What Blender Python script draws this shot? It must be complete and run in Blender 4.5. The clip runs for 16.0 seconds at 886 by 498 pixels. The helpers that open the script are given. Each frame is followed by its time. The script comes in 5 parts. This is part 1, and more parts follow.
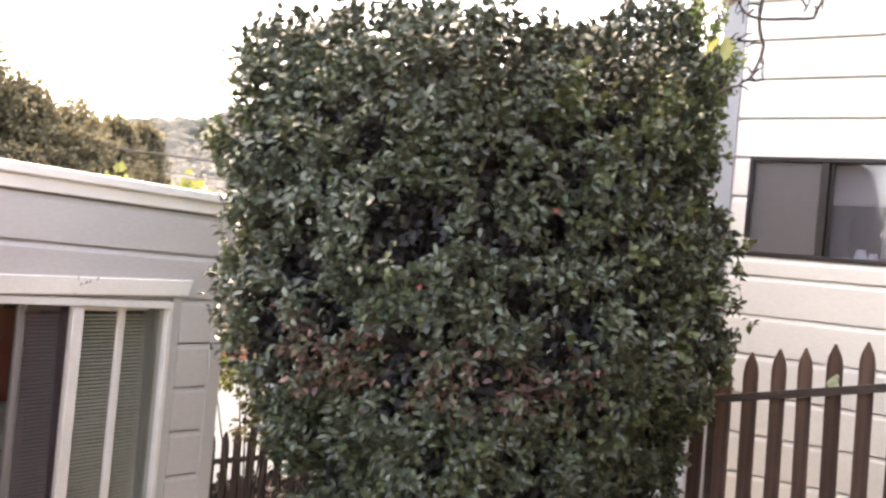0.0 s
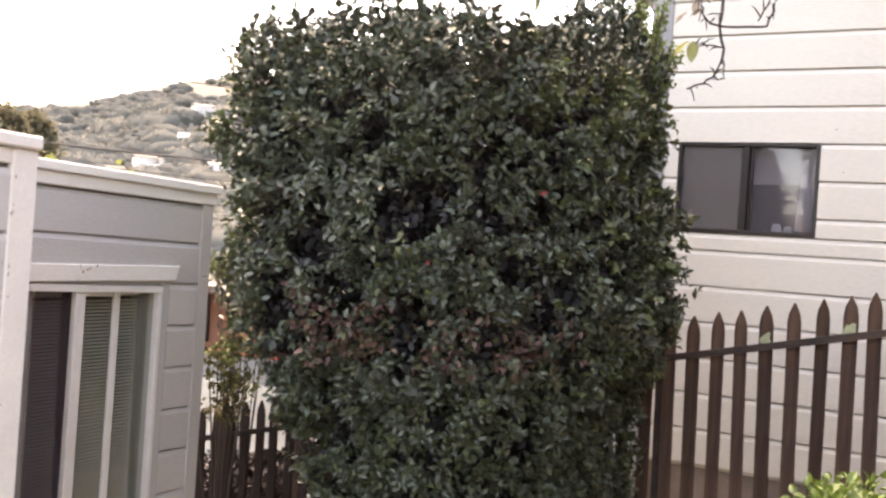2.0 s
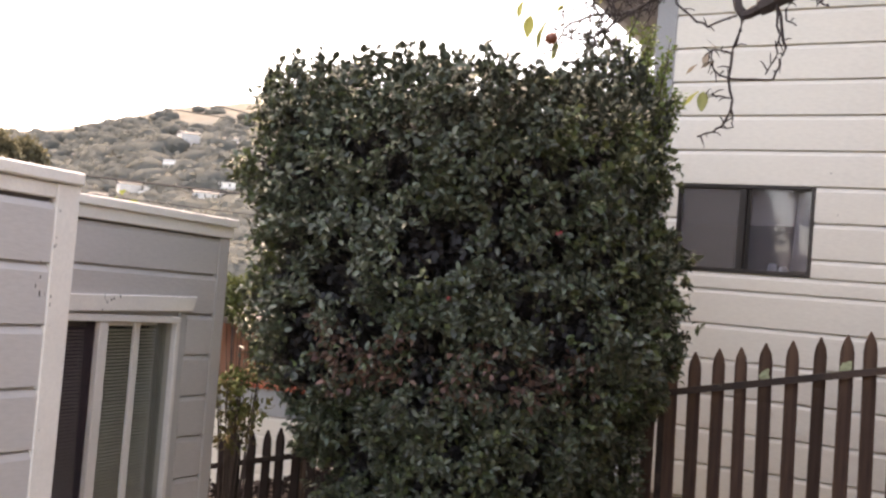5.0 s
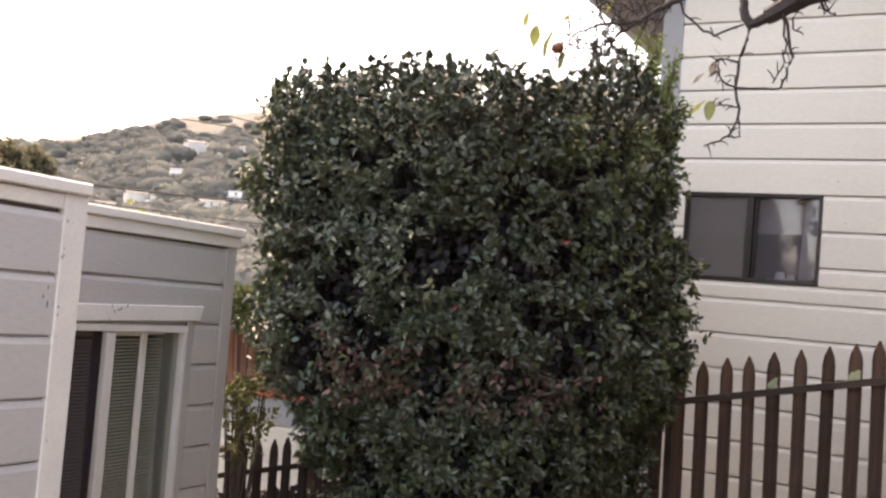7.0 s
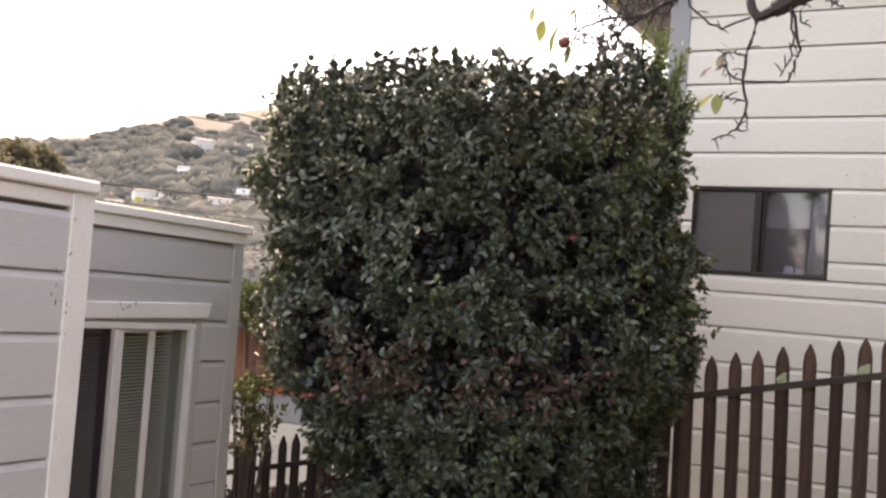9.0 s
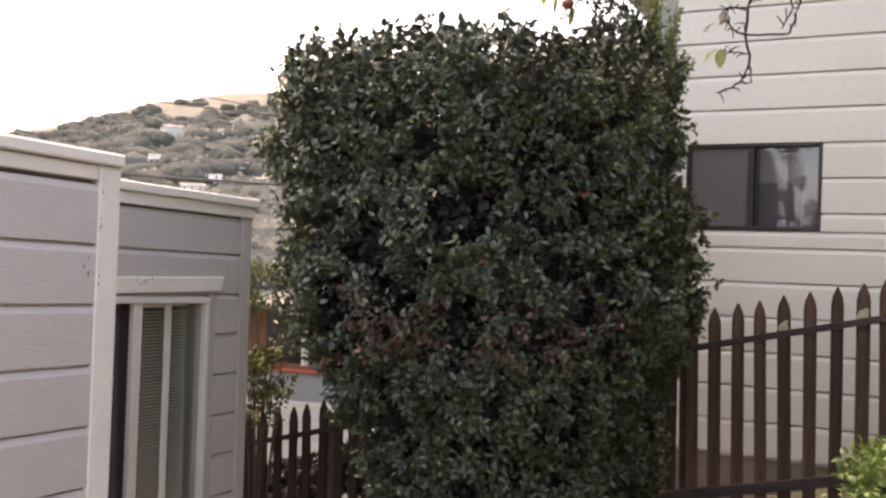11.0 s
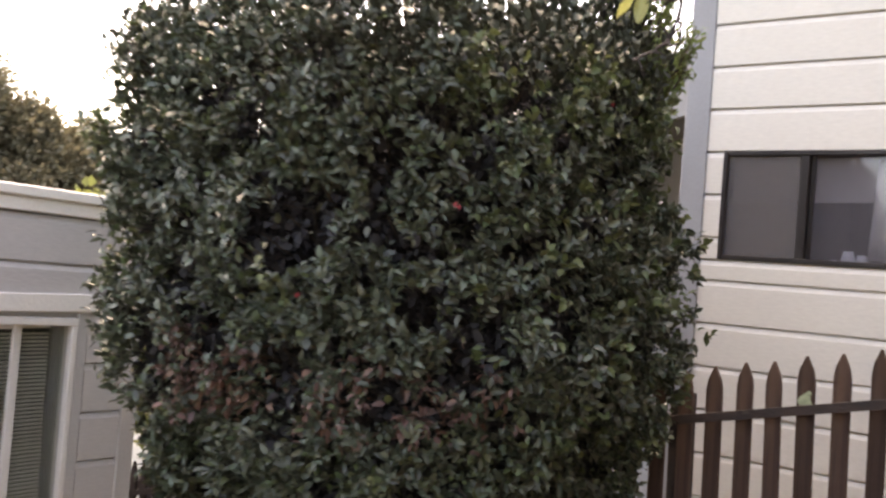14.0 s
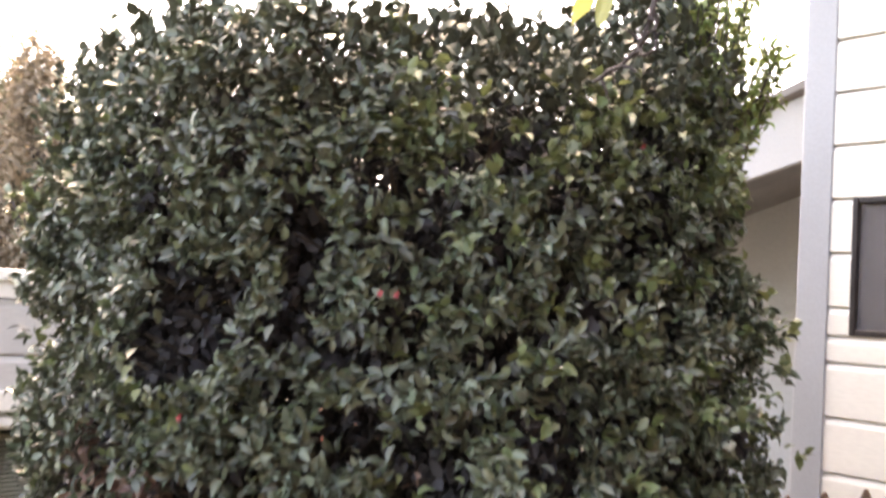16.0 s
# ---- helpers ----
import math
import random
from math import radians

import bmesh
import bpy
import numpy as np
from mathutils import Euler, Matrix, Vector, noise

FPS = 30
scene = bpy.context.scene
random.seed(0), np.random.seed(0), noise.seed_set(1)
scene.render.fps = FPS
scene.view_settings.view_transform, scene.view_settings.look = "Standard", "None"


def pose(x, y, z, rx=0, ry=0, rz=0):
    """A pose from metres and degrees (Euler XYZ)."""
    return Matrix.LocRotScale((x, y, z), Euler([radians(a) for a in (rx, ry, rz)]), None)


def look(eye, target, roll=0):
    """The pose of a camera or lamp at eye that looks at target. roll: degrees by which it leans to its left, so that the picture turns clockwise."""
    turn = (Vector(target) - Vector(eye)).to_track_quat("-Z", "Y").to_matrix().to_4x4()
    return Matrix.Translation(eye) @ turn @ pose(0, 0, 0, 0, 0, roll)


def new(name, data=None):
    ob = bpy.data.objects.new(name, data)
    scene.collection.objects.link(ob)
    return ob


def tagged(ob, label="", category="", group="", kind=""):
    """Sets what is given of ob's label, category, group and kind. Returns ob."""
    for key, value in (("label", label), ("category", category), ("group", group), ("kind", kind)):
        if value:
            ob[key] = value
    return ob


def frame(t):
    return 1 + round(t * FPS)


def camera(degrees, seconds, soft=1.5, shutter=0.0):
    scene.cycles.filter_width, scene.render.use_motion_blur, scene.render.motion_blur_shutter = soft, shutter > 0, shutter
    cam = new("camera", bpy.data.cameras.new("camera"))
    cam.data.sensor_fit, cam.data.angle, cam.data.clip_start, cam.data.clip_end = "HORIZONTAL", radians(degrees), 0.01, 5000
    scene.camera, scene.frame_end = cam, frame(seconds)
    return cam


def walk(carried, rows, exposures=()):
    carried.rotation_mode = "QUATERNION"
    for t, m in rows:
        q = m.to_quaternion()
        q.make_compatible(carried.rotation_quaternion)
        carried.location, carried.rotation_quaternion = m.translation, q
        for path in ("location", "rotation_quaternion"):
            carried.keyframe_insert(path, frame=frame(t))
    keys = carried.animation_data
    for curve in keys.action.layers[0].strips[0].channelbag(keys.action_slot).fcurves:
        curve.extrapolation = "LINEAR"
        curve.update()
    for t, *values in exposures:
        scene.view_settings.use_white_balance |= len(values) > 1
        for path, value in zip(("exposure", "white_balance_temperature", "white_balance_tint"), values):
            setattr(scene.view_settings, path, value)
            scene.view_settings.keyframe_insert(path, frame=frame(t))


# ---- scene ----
cam = camera(49.3, 16.0, 2.5, 0.9)
SKY, SUN, EV, KELVIN, TINT = 0.15, 0.7, 2.75, 9550, 19.5
PATH = [
    (0, (0.371, 0.108, 1.706), (-0.775, 1.747, 1.731), 4.2),
    (0.5, (0.34, -0.053, 1.711), (-0.807, 1.585, 1.706), 4.9),
    (1, (0.287, -0.258, 1.687), (-0.766, 1.442, 1.662), 2.3),
    (1.5, (0.291, -0.358, 1.675), (-0.758, 1.345, 1.693), 4.8),
    (2, (0.218, -0.515, 1.648), (-0.729, 1.246, 1.657), 2.8),
    (2.5, (0.182, -0.65, 1.654), (-0.744, 1.122, 1.674), 3.9),
    (3, (0.164, -0.758, 1.647), (-0.768, 1.011, 1.697), 4.4),
    (3.5, (0.163, -0.762, 1.669), (-0.793, 0.994, 1.71), 5.0),
    (4, (0.177, -0.745, 1.667), (-0.736, 1.033, 1.726), 4.5),
    (4.5, (0.166, -0.745, 1.66), (-0.746, 1.033, 1.731), 3.8),
    (7, (0.158, -0.745, 1.667), (-0.774, 1.022, 1.758), 3.5),
    (7.5, (0.164, -0.741, 1.661), (-0.775, 1.022, 1.759), 3.6),
    (8, (0.164, -0.736, 1.664), (-0.782, 1.024, 1.76), 3.5),
    (8.5, (0.167, -0.732, 1.666), (-0.784, 1.025, 1.76), 3.4),
    (9, (0.159, -0.74, 1.666), (-0.787, 1.02, 1.748), 3.2),
    (11.3, (0.045, -0.924, 1.576), (-0.855, 0.862, 1.613), 0.8),
    (11.5, (0.057, -0.881, 1.595), (-0.837, 0.908, 1.636), 1.1),
    (12, (0.215, -0.627, 1.615), (-0.785, 1.105, 1.645), 3.8),
    (12.5, (0.252, -0.323, 1.604), (-0.756, 1.405, 1.602), 3.6),
    (13, (0.325, 0.052, 1.661), (-0.709, 1.762, 1.716), 2.7),
    (13.5, (0.476, 0.406, 1.675), (-0.664, 2.048, 1.756), 3.6),
    (14, (0.479, 0.791, 1.694), (-0.719, 2.391, 1.75), 3.4),
    (14.5, (0.526, 1.152, 1.73), (-0.781, 2.664, 1.802), 5.0),
    (15, (0.566, 1.433, 1.746), (-0.832, 2.862, 1.793), 2.6),
    (15.5, (0.482, 1.7, 1.807), (-0.969, 3.074, 1.898), 2.5),
    (16, (0.434, 1.882, 1.873), (-1.056, 3.209, 2.017), 2.6),
]
EXPOSURES = [(0, 1.06), (1.0, 0.90), (2.0, 0.59), (3.0, 0.28), (3.5, 0.08), (9.0, 0.05), (11.5, -0.08), (12.5, -0.02), (13.5, 0.03), (14.0, 0.36), (14.5, 0.68), (15.2, 1.04), (16.0, 1.34)]
walk(cam, [(t, look(eye, target, roll)) for t, eye, target, roll in PATH], [(t, stops + EV, KELVIN, TINT) for t, stops in EXPOSURES])

# ---- world, sun, exposure ----
SUN_AZ, SUN_EL = -60.0, 58.0
world = bpy.data.worlds.new("sky")
scene.world = world
world.use_nodes = True
wn, wl = world.node_tree.nodes, world.node_tree.links
wn.clear()
sky = wn.new("ShaderNodeTexSky")
sky.sky_type, sky.sun_disc = "NISHITA", False
sky.sun_elevation, sky.sun_rotation = radians(SUN_EL), radians(SUN_AZ)
sky.air_density, sky.dust_density, sky.ozone_density = 1.0, 3.0, 1.0
wbg = wn.new("ShaderNodeBackground")
wbg.inputs["Strength"].default_value = SKY
wout = wn.new("ShaderNodeOutputWorld")
wl.new(sky.outputs[0], wbg.inputs[0])
wl.new(wbg.outputs[0], wout.inputs[0])

sun = new("sun", bpy.data.lights.new("sun", "SUN"))
sun.data.energy, sun.data.angle, sun.data.color = SUN, radians(50), (1.0, 0.97, 0.93)
sd = Vector((math.sin(radians(SUN_AZ)) * math.cos(radians(SUN_EL)), math.cos(radians(SUN_AZ)) * math.cos(radians(SUN_EL)), math.sin(radians(SUN_EL))))
sun.matrix_world = look(sd * 50, (0, 0, 0))


# ---- materials ----
def material(name, base, rough=0.6, other=None, scale=6.0, amount=0.5, fine=60.0, bump=0.15, metal=0.0, island=0.0, thing=0.0,
             stretch=(1, 1, 1), stain=None, stain_scale=3.0, stain_cut=0.62, translucent=0.0, spec=0.5, bump_dist=0.01, hue=0.0):
    """A surface with variation at two scales; island and thing: brightness change from piece to piece."""
    m = bpy.data.materials.new(name)
    m.use_nodes = True
    n, l = m.node_tree.nodes, m.node_tree.links
    n.clear()
    out = n.new("ShaderNodeOutputMaterial")
    b = n.new("ShaderNodeBsdfPrincipled")
    b.inputs["Roughness"].default_value, b.inputs["Metallic"].default_value = rough, metal
    b.inputs["Specular IOR Level"].default_value = spec
    co = n.new("ShaderNodeTexCoord")
    mp = n.new("ShaderNodeMapping")
    mp.inputs["Scale"].default_value = stretch
    l.new(co.outputs["Object"], mp.inputs[0])
    big = n.new("ShaderNodeTexNoise")
    big.inputs["Scale"].default_value, big.inputs["Detail"].default_value = scale, 5
    l.new(mp.outputs[0], big.inputs["Vector"])
    small = n.new("ShaderNodeTexNoise")
    small.inputs["Scale"].default_value, small.inputs["Detail"].default_value = fine, 4
    l.new(mp.outputs[0], small.inputs["Vector"])
    other = other or tuple(c * 0.7 for c in base)
    mix = n.new("ShaderNodeMix")
    mix.data_type = "RGBA"
    mix.inputs[6].default_value, mix.inputs[7].default_value = (*base, 1), (*other, 1)
    ramp = n.new("ShaderNodeMapRange")
    ramp.inputs[1].default_value, ramp.inputs[2].default_value, ramp.inputs[4].default_value = 0.35, 0.7, amount
    l.new(big.outputs[0], ramp.inputs[0])
    l.new(ramp.outputs[0], mix.inputs[0])
    colour = mix.outputs[2]
    if stain:
        st = n.new("ShaderNodeTexNoise")
        st.inputs["Scale"].default_value, st.inputs["Detail"].default_value, st.inputs["Roughness"].default_value = stain_scale, 8, 0.7
        l.new(mp.outputs[0], st.inputs["Vector"])
        sr = n.new("ShaderNodeMapRange")
        sr.inputs[1].default_value, sr.inputs[2].default_value = stain_cut, stain_cut + 0.08
        l.new(st.outputs[0], sr.inputs[0])
        smix = n.new("ShaderNodeMix")
        smix.data_type = "RGBA"
        smix.inputs[7].default_value = (*stain, 1)
        l.new(sr.outputs[0], smix.inputs[0])
        l.new(colour, smix.inputs[6])
        colour = smix.outputs[2]
    hs = n.new("ShaderNodeHueSaturation")
    l.new(colour, hs.inputs["Color"])
    fm = n.new("ShaderNodeMapRange")
    fm.inputs[3].default_value, fm.inputs[4].default_value = 0.88, 1.1
    l.new(small.outputs[0], fm.inputs[0])
    value = fm.outputs[0]
    if island or thing:
        src = n.new("ShaderNodeNewGeometry").outputs["Random Per Island"] if island else n.new("ShaderNodeObjectInfo").outputs["Random"]
        k = island or thing
        ir = n.new("ShaderNodeMapRange")
        ir.inputs[3].default_value, ir.inputs[4].default_value = 1 - k, 1 + k
        l.new(src, ir.inputs[0])
        mul = n.new("ShaderNodeMath")
        mul.operation = "MULTIPLY"
        l.new(value, mul.inputs[0])
        l.new(ir.outputs[0], mul.inputs[1])
        value = mul.outputs[0]
        if hue:
            hm = n.new("ShaderNodeMath")
            hm.operation = "MULTIPLY"
            hm.inputs[1].default_value = 7.31
            l.new(src, hm.inputs[0])
            hf = n.new("ShaderNodeMath")
            hf.operation = "FRACT"
            l.new(hm.outputs[0], hf.inputs[0])
            hr = n.new("ShaderNodeMapRange")
            hr.inputs[3].default_value, hr.inputs[4].default_value = 0.5 - hue, 0.5 + hue
            l.new(hf.outputs[0], hr.inputs[0])
            l.new(hr.outputs[0], hs.inputs["Hue"])
    l.new(value, hs.inputs["Value"])
    l.new(hs.outputs[0], b.inputs["Base Color"])
    if bump:
        bp = n.new("ShaderNodeBump")
        bp.inputs["Strength"].default_value, bp.inputs["Distance"].default_value = bump, bump_dist
        l.new(small.outputs[0], bp.inputs["Height"])
        l.new(bp.outputs[0], b.inputs["Normal"])
    end = b.outputs[0]
    if translucent:
        tr = n.new("ShaderNodeBsdfTranslucent")
        l.new(hs.outputs[0], tr.inputs[0])
        ms = n.new("ShaderNodeMixShader")
        ms.inputs[0].default_value = translucent
        l.new(end, ms.inputs[1])
        l.new(tr.outputs[0], ms.inputs[2])
        end = ms.outputs[0]
    l.new(end, out.inputs[0])
    return m


def glass_material(name, tint=(1, 1, 1), rough=0.0, gloss=0.07, dust=0.0):
    """Window glass: clear, with a Fresnel gloss and a thin film of dust."""
    m = bpy.data.materials.new(name)
    m.use_nodes = True
    n, l = m.node_tree.nodes, m.node_tree.links
    n.clear()
    out, ms = n.new("ShaderNodeOutputMaterial"), n.new("ShaderNodeMixShader")
    tr, gl, lw = n.new("ShaderNodeBsdfTransparent"), n.new("ShaderNodeBsdfGlossy"), n.new("ShaderNodeLayerWeight")
    tr.inputs[0].default_value = (*tint, 1)
    gl.inputs["Roughness"].default_value, gl.inputs[0].default_value = rough, (0.84, 0.87, 1.0, 1)
    pw, sc = n.new("ShaderNodeMath"), n.new("ShaderNodeMapRange")
    pw.operation, pw.inputs[1].default_value = "POWER", 4.0
    sc.inputs[3].default_value, sc.inputs[4].default_value = gloss, 0.9
    l.new(lw.outputs["Facing"], pw.inputs[0])
    l.new(pw.outputs[0], sc.inputs[0])
    l.new(sc.outputs[0], ms.inputs[0])
    l.new(tr.outputs[0], ms.inputs[1])
    l.new(gl.outputs[0], ms.inputs[2])
    film, grime = n.new("ShaderNodeMixShader"), n.new("ShaderNodeBsdfDiffuse")
    film.inputs[0].default_value, grime.inputs[0].default_value = dust, (0.44, 0.40, 0.43, 1)
    l.new(ms.outputs[0], film.inputs[1])
    l.new(grime.outputs[0], film.inputs[2])
    l.new(film.outputs[0], out.inputs[0])
    return m


def screen_material(name, colour, cover):
    """Fine insect mesh: part cloth, part holes."""
    m = bpy.data.materials.new(name)
    m.use_nodes = True
    n, l = m.node_tree.nodes, m.node_tree.links
    n.clear()
    out, ms = n.new("ShaderNodeOutputMaterial"), n.new("ShaderNodeMixShader")
    tr, di = n.new("ShaderNodeBsdfTransparent"), n.new("ShaderNodeBsdfDiffuse")
    di.inputs[0].default_value = (*colour, 1)
    ms.inputs[0].default_value = cover
    l.new(tr.outputs[0], ms.inputs[1])
    l.new(di.outputs[0], ms.inputs[2])
    l.new(ms.outputs[0], out.inputs[0])
    return m


def hill_material(name):
    """Far hillside, its colours paled for haze: dull scrub that gives way to dry grass towards the ridge, in ragged
    drifts.
    """
    m = bpy.data.materials.new(name)
    m.use_nodes = True
    n, l = m.node_tree.nodes, m.node_tree.links
    bsdf = n["Principled BSDF"]
    bsdf.inputs["Roughness"].default_value = 0.95
    bsdf.inputs["Specular IOR Level"].default_value = 0.05
    geo, far, drift, fine = n.new("ShaderNodeNewGeometry"), n.new("ShaderNodeVectorMath"), n.new("ShaderNodeTexNoise"), n.new("ShaderNodeTexNoise")
    far.operation = "LENGTH"
    drift.inputs["Scale"].default_value, drift.inputs["Detail"].default_value = 0.012, 4.0
    fine.inputs["Scale"].default_value, fine.inputs["Detail"].default_value = 0.09, 3.0
    ragged, dry, mix, shade, tone = n.new("ShaderNodeMath"), n.new("ShaderNodeMapRange"), n.new("ShaderNodeMix"), n.new("ShaderNodeMix"), n.new("ShaderNodeMapRange")
    ragged.operation, ragged.inputs[1].default_value = "MULTIPLY_ADD", 260.0
    dry.inputs[1].default_value, dry.inputs[2].default_value = 665.0, 760.0
    tone.inputs[1].default_value, tone.inputs[2].default_value, tone.inputs[3].default_value, tone.inputs[4].default_value = 0.3, 0.7, 0.82, 1.12
    mix.data_type = shade.data_type = "RGBA"
    shade.blend_type = "MULTIPLY"
    shade.inputs[0].default_value = 1.0
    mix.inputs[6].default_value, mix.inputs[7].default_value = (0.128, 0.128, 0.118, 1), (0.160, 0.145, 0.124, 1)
    for tex in (drift, fine):
        l.new(geo.outputs["Position"], tex.inputs["Vector"])
    l.new(geo.outputs["Position"], far.inputs[0])
    l.new(drift.outputs[0], ragged.inputs[0])
    l.new(far.outputs["Value"], ragged.inputs[2])
    l.new(ragged.outputs[0], dry.inputs[0])
    l.new(dry.outputs[0], mix.inputs[0])
    l.new(fine.outputs[0], tone.inputs[0])
    l.new(mix.outputs[2], shade.inputs[6])
    l.new(tone.outputs[0], shade.inputs[7])
    l.new(shade.outputs[2], bsdf.inputs["Base Color"])
    return m


house_paint = material("house_paint", (0.605, 0.572, 0.507), 0.55, (0.54, 0.512, 0.46), 2.5, 0.6, 90, 0.12, stretch=(0.25, 1, 1), thing=0.03, stain=(0.5, 0.47, 0.43), stain_scale=2.6, stain_cut=0.74)
corner_paint = material("corner_paint", (0.262, 0.265, 0.275), 0.6, (0.225, 0.228, 0.236), 2.0, 0.5, 70, 0.1)
shed_corner = material("shed_corner", (0.44, 0.42, 0.40), 0.6, (0.385, 0.37, 0.355), 3.0, 0.6, 70, 0.15)
shed_paint = material("shed_paint", (0.475, 0.449, 0.43), 0.6, (0.407, 0.386, 0.372), 2.5, 0.7, 80, 0.15, stretch=(0.3, 1, 1), thing=0.04, stain=(0.16, 0.14, 0.13), stain_scale=5.0, stain_cut=0.74)
trim_paint = material("trim_paint", (0.74, 0.70, 0.645), 0.5, (0.645, 0.61, 0.565), 4.0, 0.7, 70, 0.18, stain=(0.13, 0.11, 0.09), stain_scale=22.0, stain_cut=0.71)
frame_paint = material("frame_paint", (0.68, 0.65, 0.61), 0.45, (0.58, 0.555, 0.52), 5.0, 0.5, 60, 0.08)
bronze = material("bronze", (0.035, 0.03, 0.03), 0.4, (0.05, 0.045, 0.045), 8, 0.5, 120, 0.05, metal=0.6)
fence_wood = material("fence_wood", (0.118, 0.071, 0.050), 0.88, (0.028, 0.018, 0.019), 6.0, 1.0, 110, 0.7, spec=0.25, stretch=(3.5, 1, 0.22), thing=0.32, stain=(0.15, 0.12, 0.095), stain_scale=14.0, stain_cut=0.68)
# near-black copy of the fence wood; the left stretch's shade is in its colour
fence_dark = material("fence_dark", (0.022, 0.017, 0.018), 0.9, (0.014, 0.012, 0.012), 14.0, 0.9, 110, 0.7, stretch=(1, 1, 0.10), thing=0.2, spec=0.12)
rail_wood = material("rail_wood", (0.07, 0.045, 0.035), 0.9, (0.026, 0.020, 0.019), 9.0, 1.0, 110, 0.7, stretch=(0.4, 1, 1), stain=(0.17, 0.15, 0.12), stain_scale=12.0, stain_cut=0.66)
# olive jamb colour, darkened to hold the shade of the deep reveal
jamb_shaded = material("jamb_shaded", (0.34, 0.325, 0.275), 0.6, (0.28, 0.27, 0.23), 5, 0.6, 60, 0.1)
stile_grey = material("stile_grey", (0.20, 0.185, 0.18), 0.6, (0.15, 0.14, 0.135), 6, 0.6, 60, 0.1)
red_cloth = material("red_cloth", (0.33, 0.08, 0.065), 0.9, (0.23, 0.055, 0.05), 8, 0.7, 90, 0.3)
silver = material("silver", (0.42, 0.41, 0.41), 0.4, (0.34, 0.33, 0.33), 4, 0.5, 60, 0.05, metal=0.2)
dirt = material("dirt", (0.04, 0.033, 0.028), 0.9, None, 20, 0.6, 80, 0.3)
lichen = material("lichen", (0.36, 0.40, 0.25), 0.95, (0.25, 0.28, 0.17), 30, 0.8, 160, 0.8)
concrete = material("concrete", (0.25, 0.195, 0.155), 0.9, (0.15, 0.12, 0.10), 4, 0.8, 40, 0.5)
soil = material("soil", (0.075, 0.055, 0.04), 0.95, (0.04, 0.045, 0.02), 1.2, 0.9, 14, 0.9, bump_dist=0.03)
roof_felt = material("roof_felt", (0.16, 0.15, 0.15), 0.9, (0.1, 0.1, 0.1), 3, 0.7, 50, 0.5)
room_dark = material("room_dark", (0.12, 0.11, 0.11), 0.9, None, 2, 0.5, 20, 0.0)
blind_cloth = material("blind_cloth", (0.66, 0.63, 0.56), 0.5, None, 3, 0.2, 30, 0.03, thing=0.04)
blind_grey = material("blind_grey", (0.36, 0.34, 0.32), 0.8, (0.31, 0.295, 0.28), 3, 0.5, 90, 0.1, translucent=0.2)
curtain_cloth = material("curtain_cloth", (0.74, 0.73, 0.74), 0.8, None, 4, 0.3, 60, 0.1)
leaf_dark = material("leaf_dark", (0.051, 0.067, 0.041), 0.40, (0.066, 0.077, 0.053), 2.2, 0.9, 25, 0.05, island=0.6, hue=0.04, translucent=0.08, spec=0.5)
# purplish dark leaves put the shade inside the hedge into the colour
leaf_inner_shade = material("leaf_inner_shade", (0.028, 0.027, 0.030), 0.7, (0.036, 0.035, 0.038), 2.2, 0.9, 25, 0.05, island=0.5, hue=0.03, translucent=0.04, spec=0.3)
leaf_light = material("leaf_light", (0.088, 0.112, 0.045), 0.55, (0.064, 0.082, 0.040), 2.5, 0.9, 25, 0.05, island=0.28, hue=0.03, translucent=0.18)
leaf_fresh = material("leaf_fresh", (0.14, 0.185, 0.065), 0.6, (0.10, 0.14, 0.05), 2.5, 0.9, 25, 0.05, island=0.4, hue=0.03, translucent=0.2, spec=0.3)
# copy of leaf_dark for the top, darkened and dulled to offset skylight there
leaf_crown = material("leaf_crown", (0.047, 0.058, 0.042), 0.6, (0.060, 0.066, 0.054), 2.2, 0.9, 25, 0.05, island=0.4, hue=0.025, translucent=0.02, spec=0.1)
leaf_dead = material("leaf_dead", (0.15, 0.085, 0.064), 0.6, (0.09, 0.052, 0.046), 3, 0.9, 25, 0.2, island=0.45, hue=0.02, translucent=0.1)
leaf_lime = material("leaf_lime", (0.19, 0.20, 0.055), 0.5, (0.12, 0.15, 0.05), 3, 0.8, 25, 0.05, island=0.35, translucent=0.35)
leaf_shrub = material("leaf_shrub", (0.10, 0.15, 0.03), 0.5, (0.06, 0.1, 0.02), 4, 0.8, 25, 0.05, island=0.35, translucent=0.25)
leaf_thin = material("leaf_thin", (0.058, 0.082, 0.028), 0.8, (0.084, 0.052, 0.03), 5, 0.9, 25, 0.05, island=0.4, translucent=0.05, spec=0.15)
leaf_hedgerow = material("leaf_hedgerow", (0.10, 0.115, 0.04), 0.7, (0.06, 0.07, 0.03), 4, 0.9, 25, 0.05, island=0.4, translucent=0.15, spec=0.2)
leaf_ivy = material("leaf_ivy", (0.032, 0.022, 0.021), 0.9, (0.02, 0.015, 0.015), 5, 0.8, 25, 0.05, island=0.4)
leaf_far = material("leaf_far", (0.156, 0.142, 0.088), 0.75, (0.104, 0.092, 0.060), 0.3, 0.9, 5, 0.0, island=0.35, translucent=0.4)
leaf_wispy = material("leaf_wispy", (0.21, 0.165, 0.12), 0.8, (0.15, 0.115, 0.08), 0.4, 0.9, 5, 0.0, island=0.35, translucent=0.4)
leaf_yellow = material("leaf_yellow", (0.21, 0.22, 0.075), 0.5, (0.14, 0.16, 0.06), 9, 0.7, 40, 0.05, translucent=0.4)
leaf_grey = material("leaf_grey", (0.28, 0.25, 0.22), 0.8, None, 9, 0.7, 40, 0.05, translucent=0.2)
